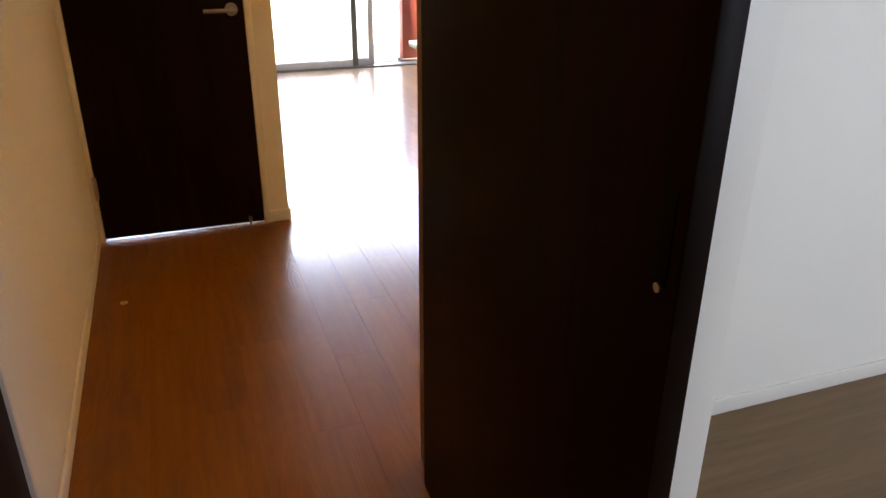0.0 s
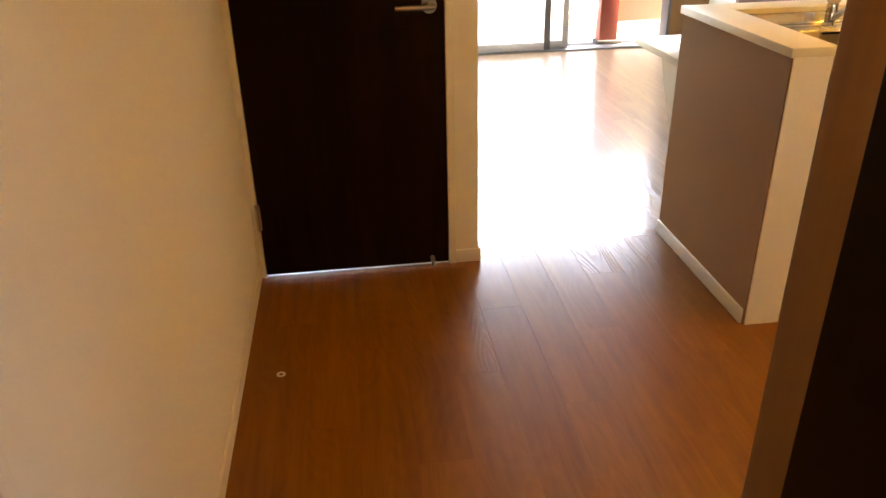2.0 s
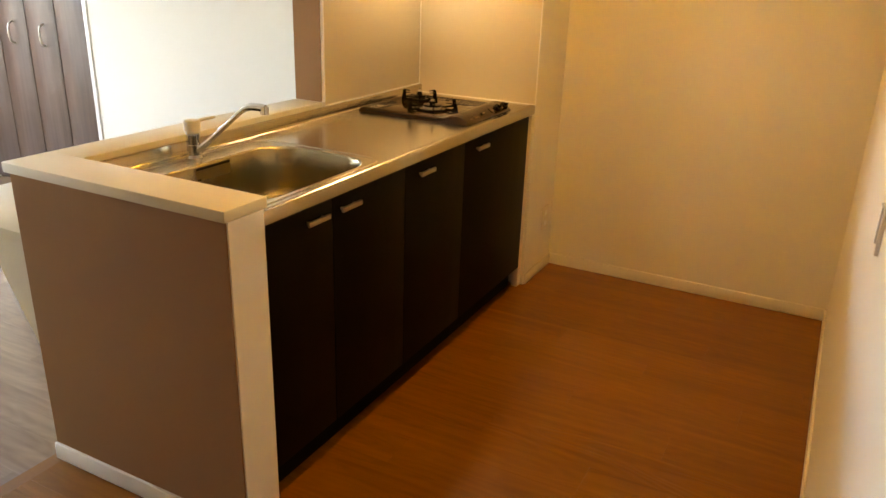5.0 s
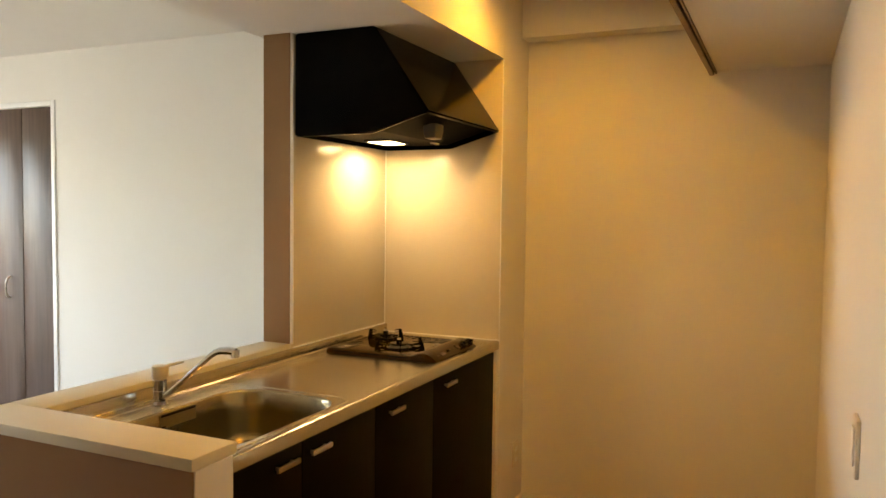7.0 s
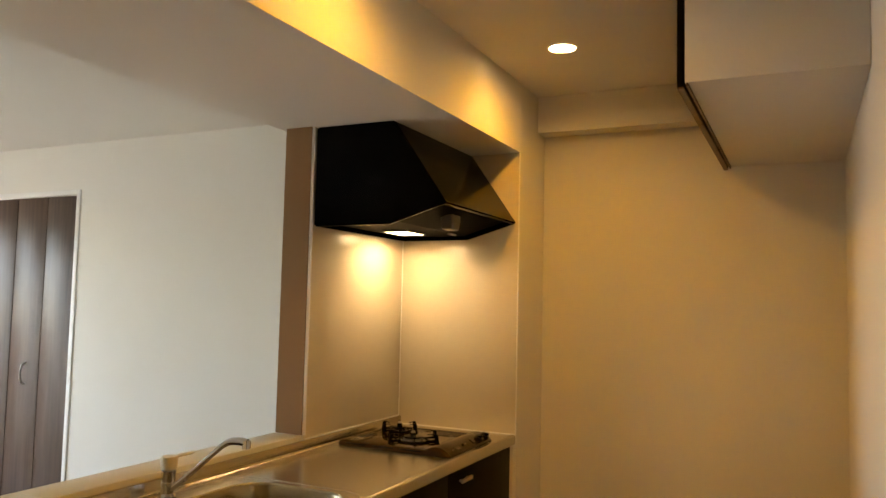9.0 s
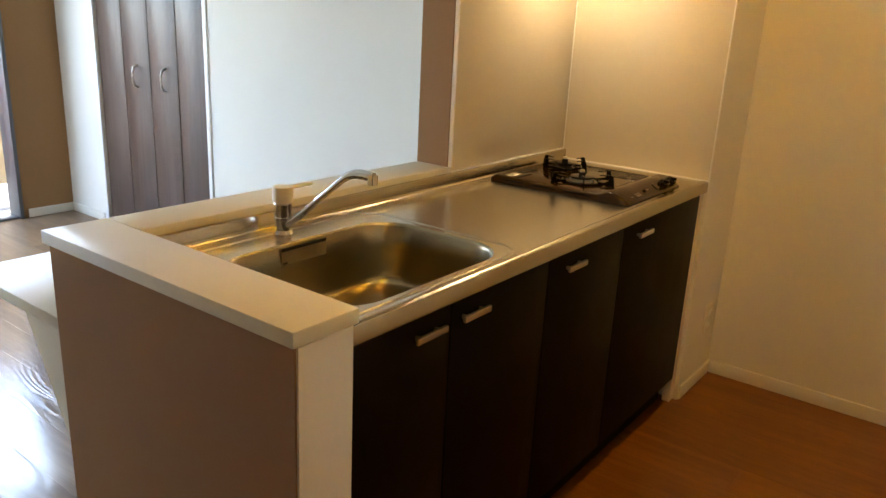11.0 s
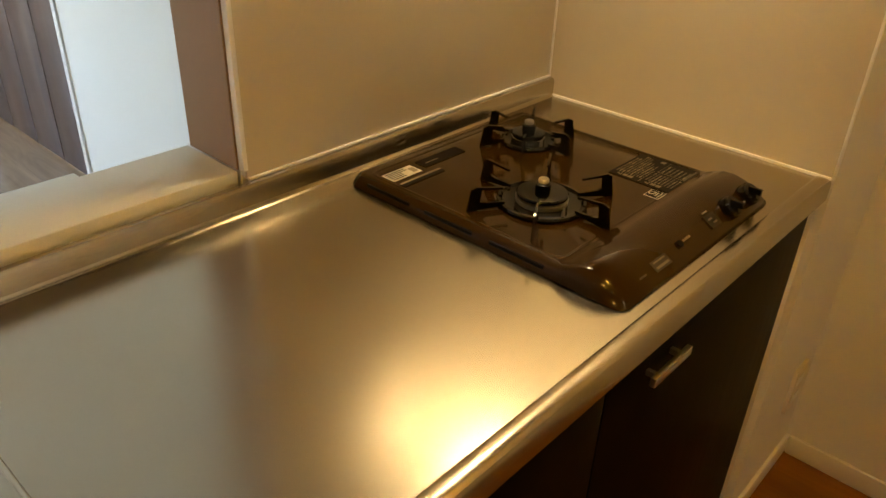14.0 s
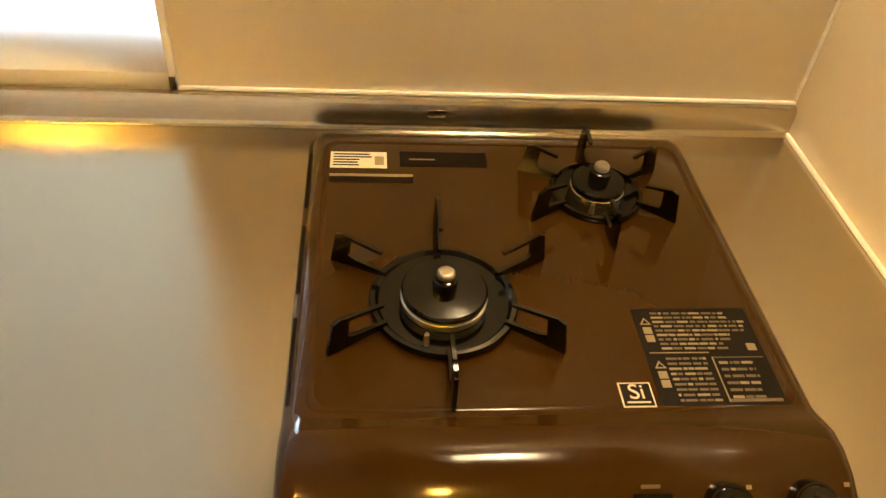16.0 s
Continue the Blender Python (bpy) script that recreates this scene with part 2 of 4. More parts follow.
M_ALULIGHT = surface("pale_aluminium", (0.55, 0.56, 0.57), 0.4, 0.5, vary=0.05, grain=120, bump=0.02)
M_GLASS = glass("window_glass")
M_FROST = glass("frosted_window_glass", 0.6)
M_RED = surface("red_brown_paint", (0.26, 0.055, 0.035), 0.5, vary=0.12, grain=60)
M_BEIGE = surface("beige_board", (0.74, 0.66, 0.47), 0.6, vary=0.06, grain=60)
M_CONC = surface("grey_concrete", (0.055, 0.055, 0.048), 0.85, vary=0.2, grain=45, bump=0.3, coarse=2)
M_FENCE = surface("white_fence_paint", (0.78, 0.78, 0.76), 0.5, vary=0.05, grain=60)
M_GROUND = surface("pale_ground", (0.30, 0.30, 0.27), 0.95, vary=0.25, grain=2, bump=0, coarse=0.2)
M_GLOW = glowing("downlight_glow", (1.0, 0.80, 0.48), 3)
M_HOODGLOW = glowing("hood_lens_glow", (1.0, 0.80, 0.45), 2.5)

# ---- mesh helpers ----
ORIGIN = {}


def bx(bm, x0, x1, y0, y1, z0, z1, bev=0.0, seg=2):
    """A box, its edges rounded by bev."""
    r = bmesh.ops.create_cube(bm, size=1, matrix=Matrix.Translation(((x0 + x1) / 2, (y0 + y1) / 2, (z0 + z1) / 2)) @ Matrix.Diagonal((x1 - x0, y1 - y0, z1 - z0, 1)))
    if bev:
        es = {e for v in r["verts"] for e in v.link_edges}
        bmesh.ops.bevel(bm, geom=list(es), offset=bev, segments=seg, affect="EDGES", profile=0.5)
    return bm


def cube(*a, **k):
    return bx(bmesh.new(), *a, **k)


def rod(bm, p, q, r, r2=None, n=20):
    """A round bar from p to q."""
    p, q = Vector(p), Vector(q)
    d = q - p
    m = Matrix.Translation((p + q) / 2) @ d.to_track_quat("Z", "Y").to_matrix().to_4x4()
    bmesh.ops.create_cone(bm, cap_ends=True, segments=n, radius1=r, radius2=r if r2 is None else r2, depth=d.length, matrix=m)
    return bm


def lathe(bm, centre, profile, n=32, m=Matrix()):
    """Turns (radius, height) pairs round the z axis at centre."""
    rings = []
    for r, z in profile:
        rings.append([bm.verts.new(m @ Vector((centre[0] + r * math.cos(2 * math.pi * k / n), centre[1] + r * math.sin(2 * math.pi * k / n), centre[2] + z))) for k in range(n)])
    for a, b in zip(rings, rings[1:]):
        for k in range(n):
            bm.faces.new((a[k], a[(k + 1) % n], b[(k + 1) % n], b[k]))
    if profile[0][0] > 0:
        for k in range(n):
            bm.faces.new((rings[-1][k], rings[-1][(k + 1) % n], rings[0][(k + 1) % n], rings[0][k]))
    bmesh.ops.remove_doubles(bm, verts=bm.verts[:], dist=1e-6)
    bmesh.ops.recalc_face_normals(bm, faces=bm.faces[:])
    return bm


def prism(bm, pts, a, b):
    """A polygon of 3D points, pushed along the vector b - a."""
    d = Vector(b) - Vector(a)
    low = [bm.verts.new(Vector(p)) for p in pts]
    high = [bm.verts.new(Vector(p) + d) for p in pts]
    bm.faces.new(low[::-1])
    bm.faces.new(high)
    for k in range(len(pts)):
        bm.faces.new((low[k], low[(k + 1) % len(pts)], high[(k + 1) % len(pts)], high[k]))
    bmesh.ops.recalc_face_normals(bm, faces=bm.faces[:])
    return bm


def tube(bm, pts, radii, n=14, flat=1.0):
    """A round pipe through points, with a radius at each."""
    pts = [Vector(p) for p in pts]
    rings = []
    for k, p in enumerate(pts):
        d = (pts[min(k + 1, len(pts) - 1)] - pts[max(k - 1, 0)]).normalized()
        side = d.cross(Vector((0, 0, 1)))
        side = side.normalized() if side.length > 1e-3 else Vector((1, 0, 0))
        up = side.cross(d)
        rings.append([bm.verts.new(p + radii[k] * (math.cos(2 * math.pi * j / n) * side + flat * math.sin(2 * math.pi * j / n) * up)) for j in range(n)])
    for a, b in zip(rings, rings[1:]):
        for j in range(n):
            bm.faces.new((a[j], a[(j + 1) % n], b[(j + 1) % n], b[j]))
    bm.faces.new(rings[0][::-1])
    bm.faces.new(rings[-1])
    bmesh.ops.recalc_face_normals(bm, faces=bm.faces[:])
    return bm


def rounded(x0, x1, y0, y1, r, z, n=8):
    """The points of a rounded rectangle, counter-clockwise."""
    out = []
    for cx, cy, a in ((x1 - r, y1 - r, 0), (x0 + r, y1 - r, 90), (x0 + r, y0 + r, 180), (x1 - r, y0 + r, 270)):
        out += [(cx + r * math.cos(radians(a + 90 * k / n)), cy + r * math.sin(radians(a + 90 * k / n)), z) for k in range(n + 1)]
    return out


def loft(bm, loops, cap_first=False, cap_last=False):
    rings = [[bm.verts.new(p) for p in loop] for loop in loops]
    n = len(rings[0])
    for a, b in zip(rings, rings[1:]):
        for k in range(n):
            bm.faces.new((a[k], a[(k + 1) % n], b[(k + 1) % n], b[k]))
    if cap_first:
        bm.faces.new(rings[0][::-1])
    if cap_last:
        bm.faces.new(rings[-1])
    return bm


def mesh(name, bm, mat, at=(0, 0, 0), soft=True):
    bmesh.ops.translate(bm, verts=bm.verts[:], vec=-Vector(at))
    me = bpy.data.meshes.new(name)
    if soft:
        for f in bm.faces:
            f.smooth = True
    bm.to_mesh(me)
    bm.free()
    if soft:
        me.set_sharp_from_angle(angle=radians(35))
    me.materials.append(mat)
    return me


def thing(name, at, label, category, group=""):
    """An empty at the thing's base, to carry its parts."""
    ob = new(name)
    ob.location = at
    ob.empty_display_size = 0.05
    ORIGIN[ob.name] = Vector(at)
    return tagged(ob, label, category, group)


def part(name, bm, mat, parent, label=""):
    """One mesh, built in world places, under a thing or a part."""
    o = ORIGIN[parent.name]
    ob = new(name, mesh(name, bm, mat, o))
    ob.parent = parent
    ORIGIN[ob.name] = o
    return tagged(ob, label)


def single(name, bm, mat, at, label, category, group=""):
    """A thing of one mesh."""
    ob = new(name, mesh(name, bm, mat, at))
    ob.location = at
    ORIGIN[ob.name] = Vector(at)
    return tagged(ob, label, category, group)


def structure(name, bm, mat, label="", at=(0, 0, 0)):
    ob = new(name, mesh(name, bm, mat, at))
    ob.location = at
    ORIGIN[ob.name] = Vector(at)
    return tagged(ob, label, kind="structure")


# ---- the plan ----
HALL_L, HALL_R = -1.62, -0.70          # hall side walls
DOOR_Y0, DOOR_Y1 = 0.605, 0.72         # wall with the dark door
BACK_Y = -1.255                        # kitchen back wall
END_X = 2.285                          # kitchen end wall
SIDE_X = 1.945                         # splash side of the cooker niche
NIB_Y = 0.035                          # front of the niche and of the beam
ISL_Y = 0.747                          # living side of the island
EAST_X = 1.755                         # living east wall
CEIL, LIV_CEIL, BEAM = 2.40, 2.275, 2.09
UF_Y = -0.784                          # front of the wall cabinet

# ---- walls ----
bm = bmesh.new()
bx(bm, HALL_L - 0.1, HALL_L, -4.6, -2.13, 0, CEIL)
bx(bm, HALL_L - 0.1, HALL_L, -1.325, DOOR_Y0, 0, CEIL)
bx(bm, HALL_L - 0.1, HALL_L, -2.13, -1.325, 2.03, CEIL)
structure("wall_hall_left", bm, M_WALL, "white wallpapered hall wall with a door")
bm = bmesh.new()
bx(bm, HALL_L - 0.1, -1.605, DOOR_Y0, DOOR_Y1, 0, CEIL)
bx(bm, -0.885, -0.785, DOOR_Y0, DOOR_Y1, 0, CEIL)
bx(bm, -1.605, -0.885, DOOR_Y0, DOOR_Y1, 2.03, CEIL)
structure("wall_hall_end", bm, M_WALL, "white wallpapered wall round a dark door")
structure("wall_living_west", cube(-0.885, -0.785, DOOR_Y1, WIN_Y, 0, CEIL), M_WALL, "white wallpapered living room wall")
structure("wall_back_room", cube(-3.2, -3.1, DOOR_Y1, WIN_Y, 0, CEIL), M_WALL, "white wallpapered wall")
structure("wall_back_room_inner", cube(-3.2, HALL_L - 0.1, DOOR_Y0, DOOR_Y1, 0, CEIL), M_WALL, "white wallpapered wall")
bm = bmesh.new()
bx(bm, HALL_R, -0.60, -4.6, -2.90, 0, CEIL)
bx(bm, HALL_R, -0.60, -2.085, BACK_Y, 0, CEIL)
bx(bm, HALL_R, -0.60, -2.90, -2.085, 2.03, CEIL)
structure("wall_hall_right", bm, M_WALL, "white wallpapered hall wall with a sliding door")
structure("wall_kitchen_back", cube(-0.60, 2.5, -1.335, BACK_Y, 0, CEIL), M_WALL, "white wallpapered kitchen wall")
structure("wall_kitchen_end", cube(END_X, 2.5, BACK_Y, NIB_Y, 0, CEIL), M_WALL, "white wallpapered kitchen end wall")
bm = bmesh.new()
bx(bm, SIDE_X, 2.5, NIB_Y, ISL_Y, 0, CEIL)
bx(bm, EAST_X, SIDE_X, ISL_Y - 0.0, 0.9, 0, CEIL)
structure("wall_niche_side", bm, M_WALL, "white wallpapered wall beside the cooker")
structure("wall_niche_back", cube(1.200, SIDE_X, 0.625, ISL_Y, 0, BEAM), M_WALL, "white wallpapered half wall behind the cooker")
structure("wall_niche_end", cube(1.194, 1.1998, 0.625, ISL_Y, 0.9045, BEAM), M_TAUPE, "taupe wallpapered end of the half wall")
structure("wall_living_east", cube(EAST_X, EAST_X + 0.1, 0.9, 2.60, 0, CEIL), M_WALL, "white wallpapered living room wall beside a closet")
structure("wall_living_pier", cube(EAST_X, EAST_X + 0.1, 3.715, WIN_Y, 0, CEIL), M_WALL, "white wallpapered pier between closet and window")
structure("wall_closet_head", cube(EAST_X, EAST_X + 0.1, 2.60, 3.715, 2.01, CEIL), M_WALL, "white wallpapered wall over the closet")
structure("wall_closet_back", cube(EAST_X + 0.45, EAST_X + 0.5, 2.5, 3.8, 0, CEIL), M_WALL, "white wallpapered back of the closet")
bm = bmesh.new()
for x0, x1, z0, z1 in ((-3.2, -2.55, 0, CEIL), (-1.15, -0.74, 0, CEIL), (-2.55, -1.15, 2.0, CEIL), (-0.74, 1.43, 2.03, CEIL)):
    bx(bm, x0, x1, WIN_Y, WIN_Y + 0.14, z0, z1)
structure("wall_window_side", cube(1.43, 2.3, WIN_Y, WIN_Y + 0.14, 0, CEIL), M_TAUPE, "taupe wallpapered wall beside the balcony window")
structure("wall_window", bm, M_WALL, "white wallpapered wall round the balcony window")
bm = bmesh.new()
bx(bm, HALL_L - 0.1, -0.60, -4.7, -4.6, 0, CEIL)
structure("wall_hall_back", bm, M_WALL, "white wallpapered hall wall")
bm = bmesh.new()
bx(bm, -0.60, 2.5, -4.3, -4.2, 0, CEIL)
bx(bm, 2.4, 2.5, -4.2, -1.335, 0, CEIL)
structure("wall_bedroom", bm, M_WALL, "white wallpapered bedroom walls")

# ---- ceilings and beams ----
structure("ceiling_kitchen", cube(HALL_L - 0.1, 2.5, -4.7, ISL_Y + 0.03, CEIL, CEIL + 0.1), M_CEIL, "white papered kitchen and hall ceiling")
structure("ceiling_living", cube(-3.2, 2.3, ISL_Y + 0.03, WIN_Y, LIV_CEIL, CEIL + 0.1), M_CEIL, "white papered living room ceiling")
structure("beam_kitchen", cube(-0.784, SIDE_X - 0.001, NIB_Y, ISL_Y + 0.029, BEAM, CEIL), M_WALL, "white papered dropped beam over the counter")
structure("beam_end", cube(2.18, END_X, UF_Y, NIB_Y, 2.228, CEIL), M_WALL, "white papered beam along the end wall")

# ---- island ----
structure("wall_island_end", cube(0.002, 0.12, 0.0, ISL_Y - 0.012, 0, 0.876), M_WALL, "white papered end wall of the kitchen island")
structure("wall_island_side", cube(-0.002, 0.0018, 0.004, ISL_Y - 0.012, 0, 0.876), M_TAUPE, "taupe wallpapered side of the kitchen island")
structure("wall_island_back", cube(0.12, 1.1995, 0.625, ISL_Y - 0.012, 0, 0.876), M_TAUPE, "taupe wallpapered back of the kitchen island")

ledge = thing("counter_ledge", (0.06, 0.37, 0.876), "beige ledge board capping the kitchen island wall", "counter ledge")
part("end_board", cube(-0.008, 0.134, 0.0, 0.755, 0.876, 0.904, 0.003), M_LEDGE, ledge)
part("back_board", cube(0.1345, 1.194, 0.622, 0.755, 0.876, 0.904, 0.003), M_LEDGE, ledge)

table = thing("bar_table", (0.6, 0.95, 0.67), "pale wall-hung bar table board behind the island", "bar table")
part("tabletop", cube(0.012, 1.19, ISL_Y - 0.011, 1.222, 0.672, 0.702, 0.004), M_LEDGE, table)
for x in (0.03, 1.10):
    part("bracket", prism(bmesh.new(), [(x, ISL_Y - 0.011, 0.671), (x, 0.955, 0.671), (x, 0.955, 0.65), (x, ISL_Y - 0.011, 0.26)], (0, 0, 0), (0.03, 0, 0)), M_LEDGE, table)


# ---- skirting ----
def skirting(name, boxes):
    bm = bmesh.new()
    for b in boxes:
        bx(bm, *b, 0.0, 0.055, 0.003)
    structure(name, bm, M_TRIM, "cream baseboard")


skirting("baseboard_island", [(-0.012, -0.0021, 0.012, ISL_Y - 0.012)])
skirting("baseboard_hall_left", [(HALL_L, HALL_L + 0.009, -1.29, DOOR_Y0 - 0.001), (HALL_L, HALL_L + 0.009, -4.6, -2.17)])
skirting("baseboard_door_post", [(-0.872, -0.776, DOOR_Y0 - 0.009, DOOR_Y0 - 0.0005), (-0.7845, -0.776, DOOR_Y0, 1.6)])
skirting("baseboard_kitchen", [(END_X - 0.009, END_X, BACK_Y + 0.01, NIB_Y - 0.01), (1.95, END_X - 0.0005, NIB_Y - 0.009, NIB_Y), (-0.6, END_X - 0.01, BACK_Y, BACK_Y + 0.009)])
skirting("baseboard_living", [(EAST_X - 0.009, EAST_X, 0.91, 2.57), (EAST_X - 0.009, EAST_X, 3.745, WIN_Y - 0.011), (1.46, EAST_X, WIN_Y - 0.010, WIN_Y)])
skirting("baseboard_bedroom", [(-0.59, 2.4, -1.345, -1.335)])
skirting("baseboard_hall_right", [(HALL_R - 0.009, HALL_R, -4.6, -2.93)])


# ---- doors ----
def lever(parent, base, out, along, mat=M_NICKEL, neck=0.05, reach=0.115):
    """A rosette and lever: out leaves the door, along is the way the grip points."""
    base, out, along = Vector(base), Vector(out), Vector(along)
    h = part("handle", rod(rod(bmesh.new(), base, base + out * 0.009, 0.026, n=32), base + out * 0.009, base + out * neck, 0.0085), mat, parent, "satin nickel lever handle")
    tip = base + out * neck
    grip = tube(bmesh.new(), [tip - along * 0.012, tip, tip + along * reach * 0.5, tip + along * reach], [0.0085, 0.009, 0.009, 0.008])
    part("grip", grip, mat, h)
    return h


def hinged_door(name, label, x0, x1, y0, y1, z0, z1):
    d = thing(name, ((x0 + x1) / 2, (y0 + y1) / 2, z0), label, "door")
    tagged(d, kind="structure")
    part("leaf", cube(x0, x1, y0, y1, z0, z1, 0.002), M_DARK, d)
    return d


hall_door = hinged_door("door_1", "closed dark brown veneered door with a nickel lever", -1.592, -0.902, 0.592, 0.628, 0.014, 2.0)
lever(hall_door, (-0.952, 0.592, 0.968), (0, -1, 0), (-1, 0, 0))
for z in (0.25, 1.75):
    part("hinge", rod(cube(-1.604, -1.585, 0.588, 0.5925, z - 0.05, z + 0.05), (-1.597, 0.586, z - 0.05), (-1.597, 0.586, z + 0.05), 0.006, n=12), M_NICKEL, hall_door)
stop = part("door_stop", rod(rod(bmesh.new(), (-0.965, 0.592, 0.035), (-0.965, 0.565, 0.035), 0.009, n=16), (-0.965, 0.567, 0.035), (-0.965, 0.567, 0.012), 0.006, n=12), M_NICKEL, hall_door, "small nickel door stop")
bm = bmesh.new()
bx(bm, -0.9, -0.872, DOOR_Y0 - 0.012, DOOR_Y1 + 0.012, 0, 2.03, 0.002)
bx(bm, HALL_L + 0.001, -1.5945, DOOR_Y0 - 0.012, DOOR_Y1 + 0.012, 0, 2.03, 0.002)
bx(bm, -1.594, -0.9005, DOOR_Y0 - 0.012, DOOR_Y1 + 0.012, 2.004, 2.03, 0.002)
structure("trim_door", bm, M_TRIM, "cream painted door frame")

left_door = hinged_door("door_2", "closed dark brown veneered hall door with a nickel lever", HALL_L - 0.032, HALL_L + 0.004, -2.10, -1.356, 0.012, 2.0)
lever(left_door, (HALL_L + 0.004, -1.435, 0.985), (1, 0, 0), (0, -1, 0), neck=0.055)
part("latch_plate", cube(HALL_L + 0.0035, HALL_L + 0.008, -1.375, -1.357, 0.985, 1.075, 0.001), M_SLOT, left_door, "black latch plate")
bm = bmesh.new()
bx(bm, HALL_L - 0.11, HALL_L + 0.012, -1.3545, -1.325, 0, 2.03, 0.002)
bx(bm, HALL_L - 0.11, HALL_L + 0.012, -2.13, -2.1015, 0, 2.03, 0.002)
bx(bm, HALL_L - 0.11, HALL_L + 0.012, -2.101, -1.355, 2.002, 2.03, 0.002)
structure("trim_left_door", bm, M_TRIM, "cream painted door frame")

slide = thing("sliding_door", (-0.739, -1.8, 0.008), "open dark brown veneered sliding door against the hall wall", "sliding door")
part("leaf", cube(-0.756, -0.722, -2.209, -1.349, 0.008, 2.02, 0.0025), M_DARK, slide)
pull = part("finger_pull", cube(-0.7575, -0.7555, -2.189, -2.160, 0.985, 1.092, 0.0008), M_SLOT, slide, "black recessed finger pull")
part("pull_rim", rod(bmesh.new(), (-0.7562, -2.176, 0.978), (-0.7592, -2.176, 0.978), 0.006, n=16), M_NICKEL, pull)
post = structure("trim_sliding_post", cube(-0.730, HALL_R - 0.0005, -1.348, -1.236, 0, 2.06, 0.004), M_POST, "tan stop post of the sliding door")
structure("trim_sliding_head", cube(-0.782, HALL_R - 0.0005, -2.95, -1.3485, 2.025, 2.09, 0.003), M_TRIM, "cream head rail of the sliding door")
bm = bmesh.new()
bx(bm, HALL_R - 0.012, -0.588, -2.110, -2.0855, 0, 2.024, 0.002)
bx(bm, HALL_R - 0.012, -0.588, -2.8995, -2.875, 0, 2.024, 0.002)
structure("trim_opening", bm, M_TRIM, "cream lining of the bedroom opening")
single("floor_guide", rod(cube(-0.774, -0.7565, -1.46, -1.44, 0, 0.018, 0.002), (-0.774, -1.45, 0.01), (-0.786, -1.45, 0.01), 0.006, n=12), M_NICKEL, (-0.766, -1.45, 0), "small metal floor guide under the sliding door", "door guide")

# ---- kitchen base units ----
CAB_F = 0.048


def cabinet_door(parent, x0, x1, hx):
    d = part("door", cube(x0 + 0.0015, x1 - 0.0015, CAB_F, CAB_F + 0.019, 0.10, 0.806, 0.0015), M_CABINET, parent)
    h = cube(hx, hx + 0.095, CAB_F - 0.021, CAB_F - 0.013, 0.763, 0.777, 0.0015)
    for k in (0.014, 0.075):
        bx(h, hx + k, hx + k + 0.006, CAB_F - 0.0145, CAB_F, 0.765, 0.773)
    part("handle", h, M_NICKEL, d, "satin nickel bar handle")


def base_unit(x0, x1, doors, label):
    u = thing("base_cabinet", ((x0 + x1) / 2, 0.33, 0), label, "kitchen cabinet", "kitchen base units")
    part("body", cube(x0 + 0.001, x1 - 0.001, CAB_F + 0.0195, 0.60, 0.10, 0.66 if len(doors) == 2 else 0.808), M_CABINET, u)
    part("toe_kick", cube(x0 + 0.001, x1 - 0.001, CAB_F + 0.045, CAB_F + 0.06, 0.0, 0.099), M_SLOT, u)
    for d in doors:
        cabinet_door(u, *d)


base_unit(0.136, 0.85, [(0.136, 0.455, 0.325), (0.455, 0.85, 0.478)], "dark brown two-door kitchen cabinet under the sink")
base_unit(0.85, 1.28, [(0.85, 1.28, 0.925)], "dark brown one-door kitchen cabinet with a bar handle")
base_unit(1.28, 1.905, [(1.28, 1.905, 1.362)], "dark brown kitchen cabinet under the gas hob")
single("filler_strip", cube(1.9065, 1.944, CAB_F + 0.002, 0.08, 0.0, 0.806, 0.001), M_IVORY, (1.925, 0.06, 0), "cream filler strip beside the kitchen cabinet", "filler strip")

# ---- worktop with basin ----
top = thing("worktop", (1.0, 0.33, 0.81), "brushed stainless steel worktop with an upstand", "worktop")
SINK = (0.186, 0.735, 0.088, 0.482)
bm = bmesh.new()
outer = [(0.135, 0.064, 0.85), (1.939, 0.064, 0.85), (1.939, 0.601, 0.85), (0.135, 0.601, 0.85)]
inner = rounded(SINK[0], SINK[1], SINK[2], SINK[3], 0.105, 0.85, 10)
for loop in (outer, inner):
    vs = [bm.verts.new(p) for p in loop]
    for k in range(len(vs)):
        bm.edges.new((vs[k], vs[(k + 1) % len(vs)]))
bmesh.ops.triangle_fill(bm, use_beauty=True, use_dissolve=False, edges=bm.edges[:], normal=(0, 0, 1))
for f in bm.faces:
    if f.normal.z < 0:
        f.normal_flip()
part("plate", bm, M_STEEL, top)
edge = [(0.0645, 0.850), (0.060, 0.8525), (0.046, 0.8530), (0.040, 0.8500), (0.0375, 0.845), (0.0375, 0.815), (0.041, 0.811), (0.06, 0.811), (0.0645, 0.815)]
part("front_edge", prism(bmesh.new(), [(0.135, y, z) for y, z in edge], (0, 0, 0), (1.804, 0, 0)), M_STEEL, top)
guard = [(0.5975, 0.8502), (0.6005, 0.853), (0.602, 0.858), (0.602, 0.882), (0.605, 0.887), (0.612, 0.888), (0.6165, 0.886), (0.6165, 0.8502)]
part("upstand", prism(bmesh.new(), [(0.135, y, z) for y, z in guard], (0, 0, 0), (1.804, 0, 0)), M_STEEL, top)
part("pressed_mark", cube(1.488, 1.508, 0.6012, 0.6019, 0.866, 0.876, 0.0003), M_CHROME, top, "small pressed maker mark")
# raised drip line round the basin
ridge = bmesh.new()
